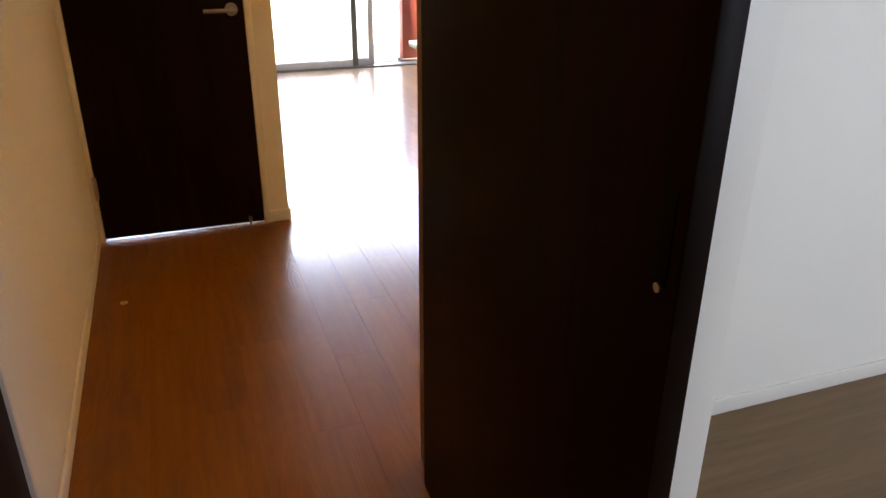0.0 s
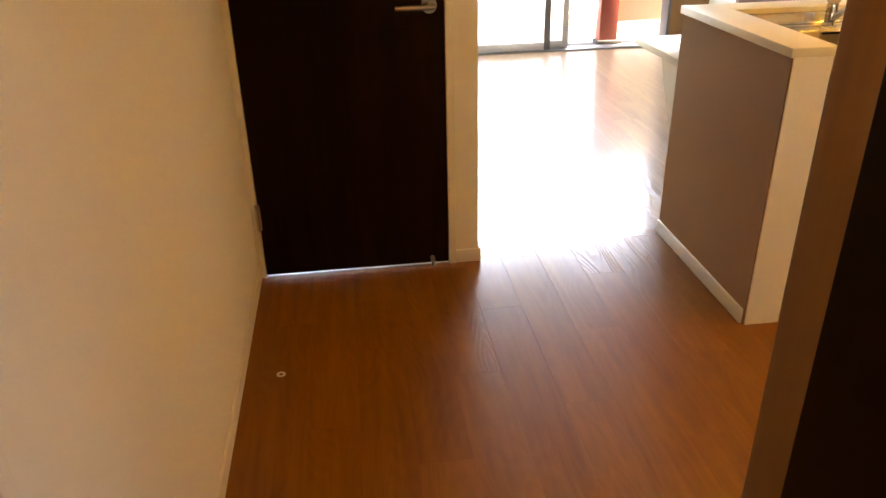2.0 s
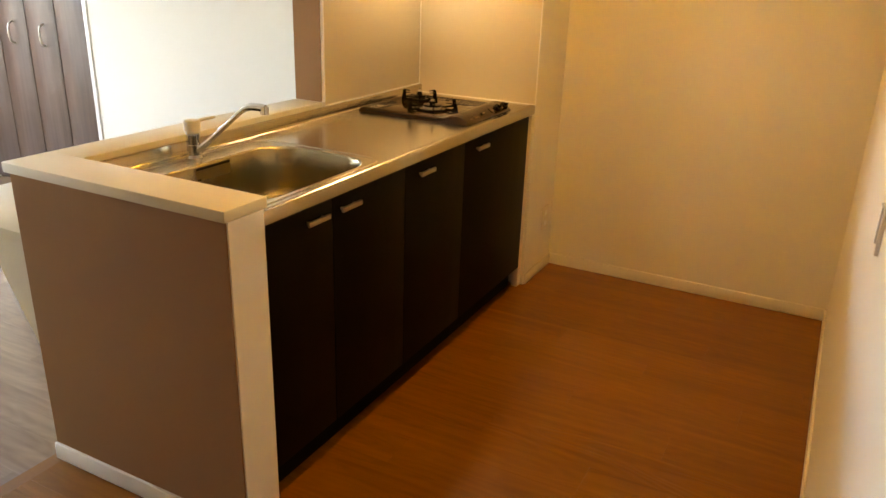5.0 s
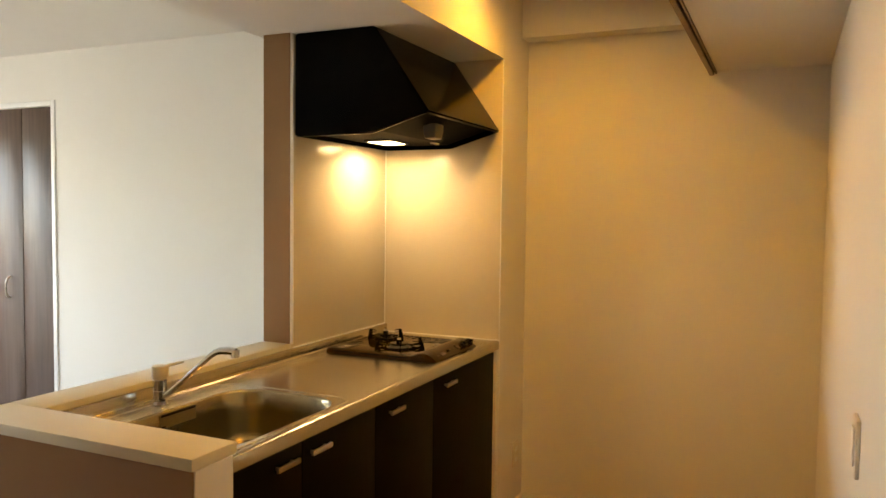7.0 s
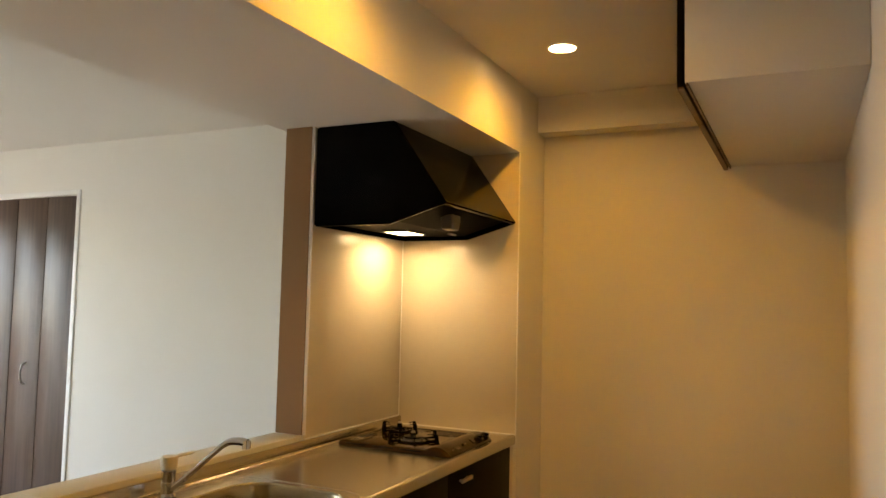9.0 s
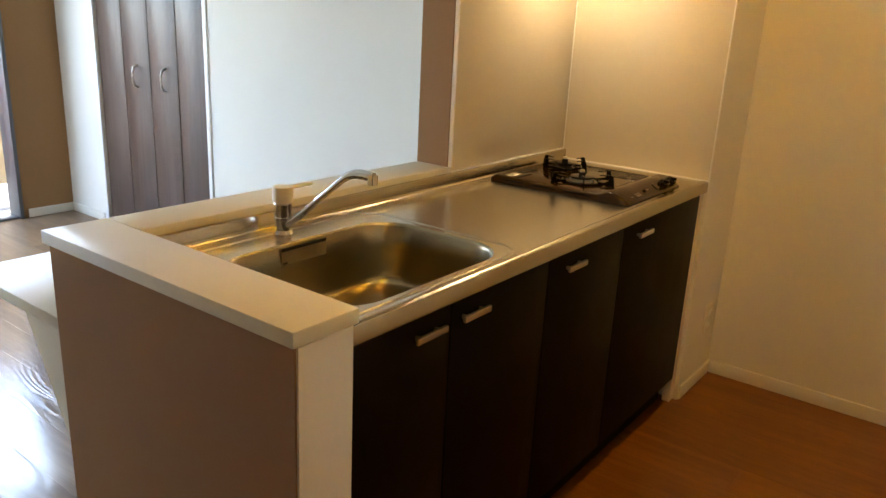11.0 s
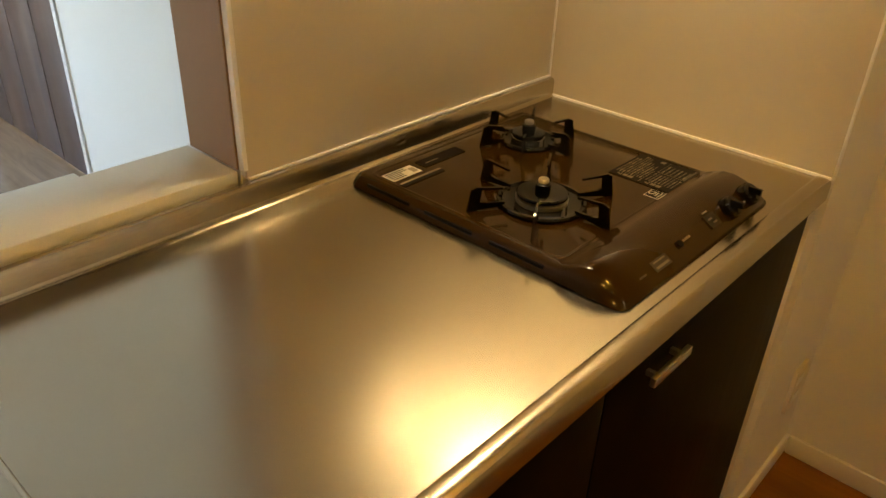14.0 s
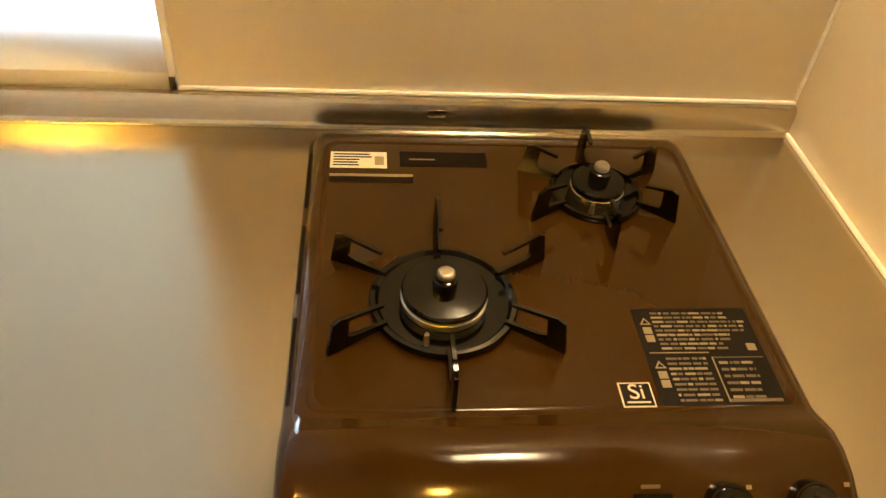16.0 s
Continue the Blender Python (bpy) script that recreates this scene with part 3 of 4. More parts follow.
loft(ridge, [rounded(0.150 + d, 0.762 - d, 0.069 + d, 0.56 - d, 0.062, z, 6) for d, z in ((0, 0.8498), (0.0012, 0.8516), (0.0025, 0.8522), (0.0040, 0.8518), (0.0065, 0.8498))])
part("drip_line", ridge, M_STEEL, top)

sink = thing("sink_basin", (0.46, 0.285, 0.66), "satin stainless steel sink basin with rounded corners", "sink")
bm = bmesh.new()
loops = []
for inset, z, r in ((0.0, 0.8502, 0.105), (0.003, 0.8475, 0.104), (0.006, 0.842, 0.102), (0.011, 0.78, 0.10), (0.016, 0.722, 0.095), (0.0190, 0.708, 0.090), (0.025, 0.698, 0.084), (0.034, 0.6925, 0.076), (0.06, 0.6905, 0.06), (0.12, 0.690, 0.04)):
    loops.append(rounded(SINK[0] + inset, SINK[1] - inset, SINK[2] + inset, SINK[3] - inset, r, z, 10))
loft(bm, loops, cap_last=True)
part("bowl", bm, M_BASIN, sink)
DR = (0.450, 0.332, 0.690)
drain = part("drain_flange", lathe(bmesh.new(), DR, [(0.060, 0.0006), (0.088, 0.0006), (0.0895, 0.0018), (0.086, 0.004), (0.074, 0.0042), (0.071, 0.0025), (0.068, 0.0012), (0.060, 0.0012)], 40), M_BASIN, sink)
part("drain_lid", lathe(bmesh.new(), DR, [(0.0, 0.0014), (0.064, 0.0014), (0.0665, 0.0075), (0.065, 0.0090), (0.060, 0.0080), (0.052, 0.0040), (0.030, 0.0026), (0.0, 0.0022)], 48), M_BASIN, drain, "dished steel drain lid")
part("drain_gap", lathe(bmesh.new(), DR, [(0.0900, 0.0004), (0.0913, 0.0004), (0.0913, 0.0010), (0.0900, 0.0010)], 40), M_HOODPLATE, drain)
lab = single("sink_sticker", cube(0.380, 0.519, 0.4715, 0.4725, 0.802, 0.8425), M_STICKER, (0.45, 0.472, 0.802), "white printed care sticker on the sink wall", "sticker")
rnd = random.Random(4)
part("heading", cube(0.381, 0.518, 0.4710, 0.4714, 0.8345, 0.842), M_LABELK, lab)
for z in (0.828, 0.822, 0.816, 0.810):
    for x in (0.382, 0.43, 0.478):
        part("print_line", cube(x, x + 0.025 + 0.014 * rnd.random(), 0.4710, 0.4714, z, z + 0.0020), M_INK, lab)

part("print_blot", cube(0.384, 0.398, 0.4710, 0.4714, 0.8040, 0.8085), M_LABELK, lab)

# ---- mixer tap ----
TX, TY = 0.447, 0.541
tap = thing("mixer_tap", (TX, TY, 0.85), "chrome single-lever kitchen tap with an ivory lever", "tap")
part("base", lathe(bmesh.new(), (TX, TY, 0.85), [(0.0, 0.0), (0.024, 0.0), (0.0245, 0.004), (0.021, 0.010), (0.020, 0.012), (0.0, 0.012)], 28), M_CHROME, tap)
part("body", lathe(bmesh.new(), (TX, TY, 0.85), [(0.0, 0.012), (0.0195, 0.012), (0.0195, 0.036), (0.0207, 0.037), (0.0207, 0.043), (0.0195, 0.044), (0.0205, 0.074), (0.018, 0.077), (0.0, 0.077)], 28), M_CHROME, tap)
knob = lathe(bmesh.new(), (TX, TY, 0.85), [(0.0, 0.0775), (0.0205, 0.0775), (0.0235, 0.081), (0.0245, 0.108), (0.0225, 0.115), (0.0, 0.117)], 28)
tube(knob, [(TX + 0.006, TY, 0.958), (TX + 0.030, TY - 0.010, 0.963), (TX + 0.056, TY - 0.022, 0.966), (TX + 0.068, TY - 0.027, 0.967)], [0.010, 0.009, 0.008, 0.005], flat=0.55)
part("lever", knob, M_LEVER, tap, "ivory plastic lever")
d = Vector((0.045, -0.255, 0)).normalized()
pts = [(TX, TY, 0.868)] + [(TX + d.x * s, TY + d.y * s, z) for s, z in ((0.03, 0.888), (0.08, 0.930), (0.135, 0.977), (0.165, 1.003), (0.182, 1.015), (0.200, 1.021), (0.225, 1.022), (0.246, 1.019))]
part("spout", tube(bmesh.new(), pts, [0.012, 0.010, 0.0080, 0.0075, 0.0080, 0.0092, 0.0108, 0.0115, 0.0115], 18), M_CHROME, tap)
e = Vector(pts[-1])
part("aerator", rod(bmesh.new(), e + Vector((0, 0.003, 0.006)), e + Vector((0, 0.003, -0.016)), 0.0125, 0.0115), M_CHROME, tap)

# ---- splash panels ----
structure("trim_splash_back", cube(1.205, 1.9395, 0.6168, 0.6248, 0.8882, 2.0885, 0.001), M_PANEL, "glossy cream splash panel behind the cooker")
structure("trim_splash_side", cube(1.9397, 1.9448, 0.040, 0.6245, 0.8515, 2.0885, 0.001), M_PANEL, "glossy cream splash panel beside the cooker")
bm = bmesh.new()
bx(bm, 1.197, 1.2045, 0.612, 0.6249, 0.9045, 2.0885, 0.001)
bx(bm, 1.2047, 1.939, 0.612, 0.6167, 0.8882, 0.8925, 0.001)
bx(bm, 1.9355, 1.9396, 0.040, 0.6165, 0.8502, 0.8555, 0.001)
bx(bm, 1.9355, 1.9396, 0.6125, 0.6166, 0.8927, 2.0, 0.001)
bx(bm, 1.938, 1.9449, 0.0345, 0.0395, 0.8515, 2.0885, 0.001)
structure("trim_splash_edges", bm, M_CAULK, "white sealant lines round the splash panels")


# ---- gas hob ----
HX0, HX1 = 1.352, 1.785
hob = thing("gas_hob", (1.57, 0.34, 0.8505), "glossy brown enamel two-burner gas hob", "gas hob")
prof = [(0.567, 0.8515), (0.567, 0.8600), (0.562, 0.8680), (0.552, 0.8710), (0.188, 0.8710), (0.180, 0.8728), (0.170, 0.8772), (0.156, 0.8822), (0.138, 0.8828), (0.120, 0.8786), (0.104, 0.8712), (0.090, 0.8622), (0.081, 0.8550), (0.080, 0.8515)]
body = bmesh.new()
ends = [(0.0, 0.022), (0.004, 0.010), (0.010, 0.0035), (0.018, 0.0), (0.13, 0.0), (0.22, 0.0), (0.31, 0.0), (0.415, 0.0), (0.423, 0.0035), (0.429, 0.010), (0.433, 0.022)]
rings = []
for dx, drop in ends:
    ring = []
    for y, z in prof:
        cy = 0.34
        ring.append(body.verts.new((HX0 + dx, cy + (y - cy) * (1 - drop * 0.9 / 0.25 * 0.55), max(0.8515, z - drop * (0.9 if z > 0.862 else 0.5)))))
    rings.append(ring)
for a, b in zip(rings, rings[1:]):
    for k in range(len(prof)):
        body.faces.new((a[k], b[k], b[(k + 1) % len(prof)], a[(k + 1) % len(prof)]))
body.faces.new(rings[0])
body.faces.new(rings[-1][::-1])
bmesh.ops.recalc_face_normals(body, faces=body.faces[:])
hob_body = part("body", body, M_ENAMEL, hob)
for y0, y1 in ((0.44, 0.53), (0.32, 0.41), (0.20, 0.29)):
    part("side_slot", cube(HX0 + 0.0025, HX0 + 0.007, y0, y1, 0.858, 0.8635, 0.001), M_SLOT, hob_body)
# shallow raised border of the cooking field
loopb = bmesh.new()
loft(loopb, [rounded(HX0 + 0.018 + k, HX1 - 0.018 - k, 0.184 + k, 0.545 - k, 0.016, z, 5) for k, z in ((0, 0.8708), (0.002, 0.8716), (0.005, 0.8716), (0.007, 0.8708))])
part("field_border", loopb, M_ENAMEL, hob_body)


def burner(cx, cy, k, turn):
    """A gas burner with a drip ring, head, sensor and six trivet arms; k scales it."""
    z = 0.8712
    tr = part("drip_ring", lathe(bmesh.new(), (cx, cy, z), [(0.030 * k, 0.0), (0.0635 * k, 0.0), (0.0655 * k, 0.004), (0.064 * k, 0.0075), (0.060 * k, 0.0080), (0.057 * k, 0.0045), (0.044 * k, 0.0035), (0.030 * k, 0.0035)], 40), M_IRON, hob, "black enamel drip ring")
    part("burner_base", lathe(bmesh.new(), (cx, cy, z), [(0.0, 0.004), (0.0375 * k, 0.004), (0.0380 * k, 0.0112), (0.036 * k, 0.0122), (0.0, 0.0122)], 36), M_NICKEL, tr)
    part("burner_cap", lathe(bmesh.new(), (cx, cy, z), [(0.010, 0.0126), (0.034 * k, 0.0126), (0.0372 * k, 0.0142), (0.0376 * k, 0.0175), (0.0360 * k, 0.0195), (0.020 * k, 0.0212), (0.0095, 0.0214)], 36), M_IRON, tr)
    part("sensor_sleeve", lathe(bmesh.new(), (cx, cy, z), [(0.0, 0.0200), (0.0110, 0.0200), (0.0110, 0.0315), (0.0095, 0.0325), (0.0, 0.0325)], 20), M_IRON, tr)
    part("sensor", lathe(bmesh.new(), (cx, cy, z), [(0.0, 0.0328), (0.0066, 0.0328), (0.0078, 0.0340), (0.0078, 0.0380), (0.0064, 0.0398), (0.0, 0.0402)], 20), M_NICKEL, tr, "nickel temperature sensor")
    part("igniter", rod(bmesh.new(), (cx - 0.018 * k, cy - 0.050 * k, z + 0.003), (cx - 0.018 * k, cy - 0.050 * k, z + 0.017), 0.003, 0.002, n=10), M_CUP, tr)
    R, r = 0.1085 * k, 0.058 * k
    shape = [(r, 0.004), (0.82 * R, 0.002), (R + 0.004, -0.0005), (R + 0.006, 0.0), (R, 0.033), (R - 0.007, 0.0365), (r + 0.004, 0.0325), (r + 0.004, 0.0295), (R - 0.015, 0.0315), (R - 0.013, 0.014), (0.82 * R, 0.011), (r, 0.010)]
    for j in range(6):
        a = radians(turn + 60 * j)
        ca, sa = math.cos(a), math.sin(a)
        w = 0.0018
        arm = bmesh.new()
        low = [arm.verts.new((cx + rr * ca - w * sa, cy + rr * sa + w * ca, z + h)) for rr, h in shape]
        high = [arm.verts.new((cx + rr * ca + w * sa, cy + rr * sa - w * ca, z + h)) for rr, h in shape]
        m = len(shape)
        arm.faces.new(low)
        arm.faces.new(high[::-1])
        for i in range(m):
            arm.faces.new((low[i], high[i], high[(i + 1) % m], low[(i + 1) % m]))
        bmesh.ops.recalc_face_normals(arm, faces=arm.faces[:])
        part("trivet_arm", arm, M_IRON, tr)


burner(1.484, 0.299, 1.0, 90)
burner(1.655, 0.454, 0.745, 90)

# printed plates on the hob
zt = 0.8713
plate = part("rating_label", cube(1.378, 1.438, 0.494, 0.522, zt, zt + 0.0006), M_PAPER, hob, "white printed rating label")
for k in range(5):
    part("print_line", cube(1.381, 1.405 + 0.018 * rnd.random(), 0.4975 + 0.0048 * k, 0.4995 + 0.0048 * k, zt + 0.0006, zt + 0.0010), M_LABELK, plate)
part("print_box", cube(1.425, 1.435, 0.499, 0.514, zt + 0.0006, zt + 0.0010), M_INK, plate)
plate = part("notice_label", cube(1.452, 1.546, 0.500, 0.524, zt, zt + 0.0006), M_LABELK, hob, "black printed notice label")
part("print_line", cube(1.462, 1.49, 0.509, 0.511, zt + 0.0006, zt + 0.0010), M_INK, plate)
plate = part("name_strip", cube(1.378, 1.465, 0.471, 0.483, zt, zt + 0.0006), M_LABELK, hob, "black strip label with a silver edge")
part("silver_edge", cube(1.378, 1.465, 0.479, 0.483, zt + 0.0006, zt + 0.0010), M_INK, plate)
WX0, WX1, WY0, WY1 = 1.651, 1.756, 0.187, 0.291
plate = part("warning_label", cube(WX0, WX1, WY0, WY1, zt, zt + 0.0006), M_LABELK, hob, "black warning label with faint silver print")
up = zt + 0.0006


def print_row(x, end, y, high):
    """One broken row of small print on the warning label."""
    while x < end:
        w = min(0.002 + 0.009 * rnd.random(), end - x)
        part("print_line", cube(x, x + w, y, y + high, up, up + 0.0003), M_INK if rnd.random() < 0.35 else M_FAINT, plate)
        x += w + 0.0008 + 0.0014 * rnd.random()


part("divider", cube(WX0 + 0.004, WX0 + 0.056, 0.2400, 0.2408, up, up + 0.0003), M_INK, plate)
for k in range(9):
    print_row(WX0 + 0.016, WX1 - 0.005 - 0.03 * rnd.random(), 0.2440 + 0.0050 * k, 0.0022)
for k in range(9):
    print_row(WX0 + 0.016, WX0 + 0.051, 0.1905 + 0.0053 * k, 0.0022)
for k in range(6):
    print_row(WX0 + 0.061, WX1 - 0.006 - 0.012 * rnd.random(), 0.1930 + 0.0070 * k, 0.0026)
part("frame_line", cube(WX0 + 0.0565, WX0 + 0.0575, 0.1895, 0.2355, up, up + 0.0003), M_INK, plate)
part("frame_line", cube(WX0 + 0.0575, WX1 - 0.003, 0.2347, 0.2355, up, up + 0.0003), M_FAINT, plate)
part("frame_line", cube(WX0 + 0.0575, WX1 - 0.003, 0.1895, 0.1925, up, up + 0.0003), M_FAINT, plate)
part("print_box", cube(WX1 - 0.013, WX1 - 0.005, 0.2425, 0.2500, up, up + 0.0004), M_INK, plate)
for y in (0.272, 0.224):
    sign = part("warning_sign", prism(bmesh.new(), [(WX0 + 0.004, y, up), (WX0 + 0.014, y, up), (WX0 + 0.009, y + 0.008, up)], (0, 0, 0), (0, 0, 0.0003)), M_INK, plate)
    part("sign_field", prism(bmesh.new(), [(WX0 + 0.0062, y + 0.0012, up + 0.0003), (WX0 + 0.0118, y + 0.0012, up + 0.0003), (WX0 + 0.009, y + 0.0056, up + 0.0003)], (0, 0, 0), (0, 0, 0.0002)), M_LABELK, sign)
    for dy in (0.0105, 0.0195):
        part("warning_mark", cube(WX0 + 0.0052, WX0 + 0.0128, y - dy, y - dy + 0.0075, up, up + 0.0003), M_INK, plate)
mark = part("sensor_mark", cube(1.619, 1.646, 0.186, 0.210, zt, zt + 0.0006), M_PAPER, hob, "square mark that reads Si")
part("mark_field", cube(1.6203, 1.6447, 0.1873, 0.2087, zt + 0.0006, zt + 0.0009), M_LABELK, mark)
txt = bpy.data.curves.new("si_text", "FONT")
txt.body, txt.size, txt.extrude, txt.align_x = "Si", 0.0205, 0.0002, "CENTER"
tob = new("si_text_source", txt)
me = bpy.data.meshes.new_from_object(tob.evaluated_get(bpy.context.evaluated_depsgraph_get()))
bpy.data.objects.remove(tob)
bm = bmesh.new()
bm.from_mesh(me)
bpy.data.meshes.remove(me)
bmesh.ops.translate(bm, verts=bm.verts[:], vec=(1.6325, 0.1937, zt + 0.0013))
part("lettering", bm, M_PAPER, mark, "pale letters Si")
part("print_line", cube(1.623, 1.642, 0.1897, 0.1912, zt + 0.0009, zt + 0.0012), M_PAPER, mark)

# knobs and marks on the sloping front
n_front = Vector((0, -0.60, 0.80)).normalized()
for x in (1.674, 1.737):
    c = Vector((x, 0.1010, 0.8695))
    k = part("knob", rod(rod(bmesh.new(), c - n_front * 0.004, c + n_front * 0.009, 0.0180, 0.0172, n=28), c + n_front * 0.009, c + n_front * 0.0125, 0.0155, 0.0142, n=28), M_IRON, hob, "black round gas knob")
    part("grip", cube(x - 0.003, x + 0.003, 0.0805, 0.1045, 0.8760, 0.8855, 0.001), M_IRON, k)


def slope(x0, x1, v0, v1, lift=0.0008):
    """A thin plate on the hob's sloping front, v from its upper edge down."""
    q = [(x, 0.1105 - v * 0.87, 0.8748 - v * 0.49) for x, v in ((x0, v0), (x1, v0), (x1, v1), (x0, v1))]
    return prism(bmesh.new(), q, (0, 0, 0), n_front * lift)


switch = part("switch_button", slope(1.606, 1.634, 0.000, 0.021, 0.0016), M_IRON, hob, "black square switch button")
part("print_line", slope(1.611, 1.622, 0.006, 0.009, 0.0020), M_FAINT, switch)
part("print_line", slope(1.617, 1.628, 0.013, 0.016, 0.0020), M_FAINT, switch)
part("front_button", rod(bmesh.new(), (1.523, 0.1015, 0.8690), (1.523, 0.0998, 0.8722), 0.0055, n=14), M_SLOT, hob)
for k in range(4):
    part("print_line", slope(1.534 + 0.0055 * k, 1.538 + 0.0055 * k, 0.008, 0.0115), M_INK, hob)
gold = part("gold_sticker", slope(1.447, 1.486, 0.008, 0.024), M_GOLD, hob, "small dull gold printed sticker")
part("print_line", slope(1.452, 1.480, 0.0105, 0.0125, 0.0012), M_INK, gold)
part("print_line", slope(1.451, 1.482, 0.0175, 0.0210, 0.0012), M_INK, gold)
part("print_line", slope(1.412, 1.428, 0.016, 0.0185), M_FAINT, hob)
for x, v in ((1.661, 0.019), (1.690, -0.004), (1.716, 0.015), (1.738, -0.004), (1.765, -0.004)):
    part("knob_mark", slope(x, x + 0.004, v, v + 0.003), M_INK, hob)
part("print_line", slope(1.612, 1.626, -0.006, -0.0035), M_FAINT, hob)

# ---- range hood ----
hood = thing("range_hood", (1.57, 0.4, 1.69), "glossy black wedge-shaped range hood with a lit lens", "range hood")
SIDE = [(0.6115, 1.700), (0.272, 1.702), (0.044, 1.772), (0.266, 2.0885), (0.6115, 2.0885)]   # outline in y and z
LIP = [(0.5975, 1.700), (0.276, 1.702), (0.062, 1.7675)]
bm = bmesh.new()
left, right = [[bm.verts.new((x, y, z)) for y, z in SIDE] for x in (1.206, 1.934)]
bm.faces.new(left)
bm.faces.new(right[::-1])
for k in (2, 3, 4):
    bm.faces.new((left[k], left[(k + 1) % 5], right[(k + 1) % 5], right[k]))
# open underside: a narrow lip all round, turned up inside
li, ri = [[bm.verts.new((x, y, z)) for y, z in LIP] for x in (1.220, 1.920)]
lu, ru = [[bm.verts.new((x, y, z + 0.022)) for y, z in LIP] for x in (1.220, 1.920)]
for k in (0, 1):
    bm.faces.new((left[k], left[k + 1], li[k + 1], li[k]))
    bm.faces.new((right[k], ri[k], ri[k + 1], right[k + 1]))
    bm.faces.new((li[k], li[k + 1], lu[k + 1], lu[k]))
    bm.faces.new((ri[k], ru[k], ru[k + 1], ri[k + 1]))
    bm.faces.new((lu[k], lu[k + 1], ru[k + 1], ru[k]))
for k in (0, 2):
    bm.faces.new((left[k], li[k], ri[k], right[k]))
    bm.faces.new((li[k], lu[k], ru[k], ri[k]))
bmesh.ops.recalc_face_normals(bm, faces=bm.faces[:])
outer = left + right
sharp = [e for e in bm.edges if e.verts[0] in outer and e.verts[1] in outer]
bmesh.ops.bevel(bm, geom=sharp, offset=0.006, segments=4, affect="EDGES")
part("canopy", bm, M_BLACK, hood)


def under(x0, x1, y0, y1, low, thick):
    """A slab across the hood's open underside; low is its height at the back."""
    f = lambda y: low + max(0.0, 0.274 - y) * 0.305  # noqa: E731
    pts = [(x0, y0, f(y0)), (x1, y0, f(y0)), (x1, y1, f(y1)), (x0, y1, f(y1))]
    return prism(bmesh.new(), pts, (0, 0, 0), (0, 0, thick))


part("inner_plate", under(1.2225, 1.9175, 0.279, 0.594, 1.7185, 0.003), M_HOODIN, hood)
part("grease_filter", under(1.26, 1.88, 0.085, 0.272, 1.716, 0.004), M_HOODIN, hood, "dark grease filter")
part("lamp_lens", under(1.575, 1.735, 0.400, 0.510, 1.7100, 0.008), M_HOODGLOW, hood, "lit warm lamp lens")
frame_lens = bmesh.new()
for x0, x1, y0, y1 in ((1.567, 1.574, 0.393, 0.517), (1.736, 1.743, 0.393, 0.517), (1.5745, 1.7355, 0.393, 0.3995), (1.5745, 1.7355, 0.5105, 0.517)):
    bx(frame_lens, x0, x1, y0, y1, 1.709, 1.7182, 0.001)
part("lens_frame", frame_lens, M_HOODPLATE, hood)
cup = bmesh.new()
loft(cup, [rounded(1.420 + d, 1.500 - d, 0.120 + d, 0.172 - d, 0.006, z, 4) for d, z in ((0.0, 1.757), (0.0, 1.735), (0.004, 1.704), (0.008, 1.701))], cap_last=True)
part("oil_cup", cup, M_CUP, hood, "grey plastic oil cup")
part("switch_strip", under(1.76, 1.82, 0.285, 0.300, 1.7125, 0.0055), M_IVORY, hood, "pale switch strip")

# ---- upper cabinet ----
UX0, UF, UZ = 0.925, UF_Y - 0.001, 2.026
upper = thing("upper_cabinet", (1.6, -1.0, UZ), "white wall cabinet with dark brown doors under the ceiling", "wall cabinet")
part("body", cube(UX0, END_X - 0.001, BACK_Y + 0.001, UF - 0.021, UZ + 0.012, CEIL - 0.002, 0.001), M_CABWHITE, upper)
for x0, x1 in ((UX0, 1.375), (1.379, 1.830), (1.834, END_X - 0.002)):
    dr = part("door", cube(x0, x1, UF - 0.019, UF, UZ + 0.001, CEIL - 0.006, 0.001), M_CABINET, upper, "dark brown door")
    part("edging", cube(x0, x1, UF - 0.018, UF - 0.001, UZ - 0.004, UZ + 0.0006), M_BROWNEDGE, dr, "brown lower edging")
    part("groove", cube(x0, x1, UF - 0.0300, UF - 0.0245, UZ + 0.002, UZ + 0.0115), M_BROWNEDGE, dr)


# ---- downlights, switch, socket, hook ----
def downlight(x, y):
    dl = thing("downlight", (x, y, CEIL), "round recessed downlight glowing warm white", "downlight", "kitchen downlights")
    part("rim", lathe(bmesh.new(), (x, y, CEIL), [(0.050, -0.0005), (0.058, -0.0005), (0.058, -0.003), (0.054, -0.005), (0.050, -0.004)], 36), M_WHITE, dl)
    part("bulb", lathe(bmesh.new(), (x, y, CEIL), [(0.0, -0.0005), (0.0495, -0.0005), (0.0495, -0.002), (0.0, -0.003)], 36), M_GLOW, dl, "glowing lamp face")


downlight(1.54, -0.272)
# these two fittings are out of view, added to go with the guessed lamps
downlight(0.42, -0.257)
downlight(-1.2, -1.75)

hook = thing("ceiling_hook", (0.838, -0.25, CEIL), "small brown hook on the kitchen ceiling", "ceiling hook")
part("hook", tube(bmesh.new(), [(0.838, -0.252, CEIL - 0.001), (0.836, -0.250, CEIL - 0.022), (0.828, -0.248, CEIL - 0.034), (0.815, -0.249, CEIL - 0.036), (0.803, -0.251, CEIL - 0.026)], [0.007, 0.006, 0.0055, 0.005, 0.003], 10), M_BROWNEDGE, hook)

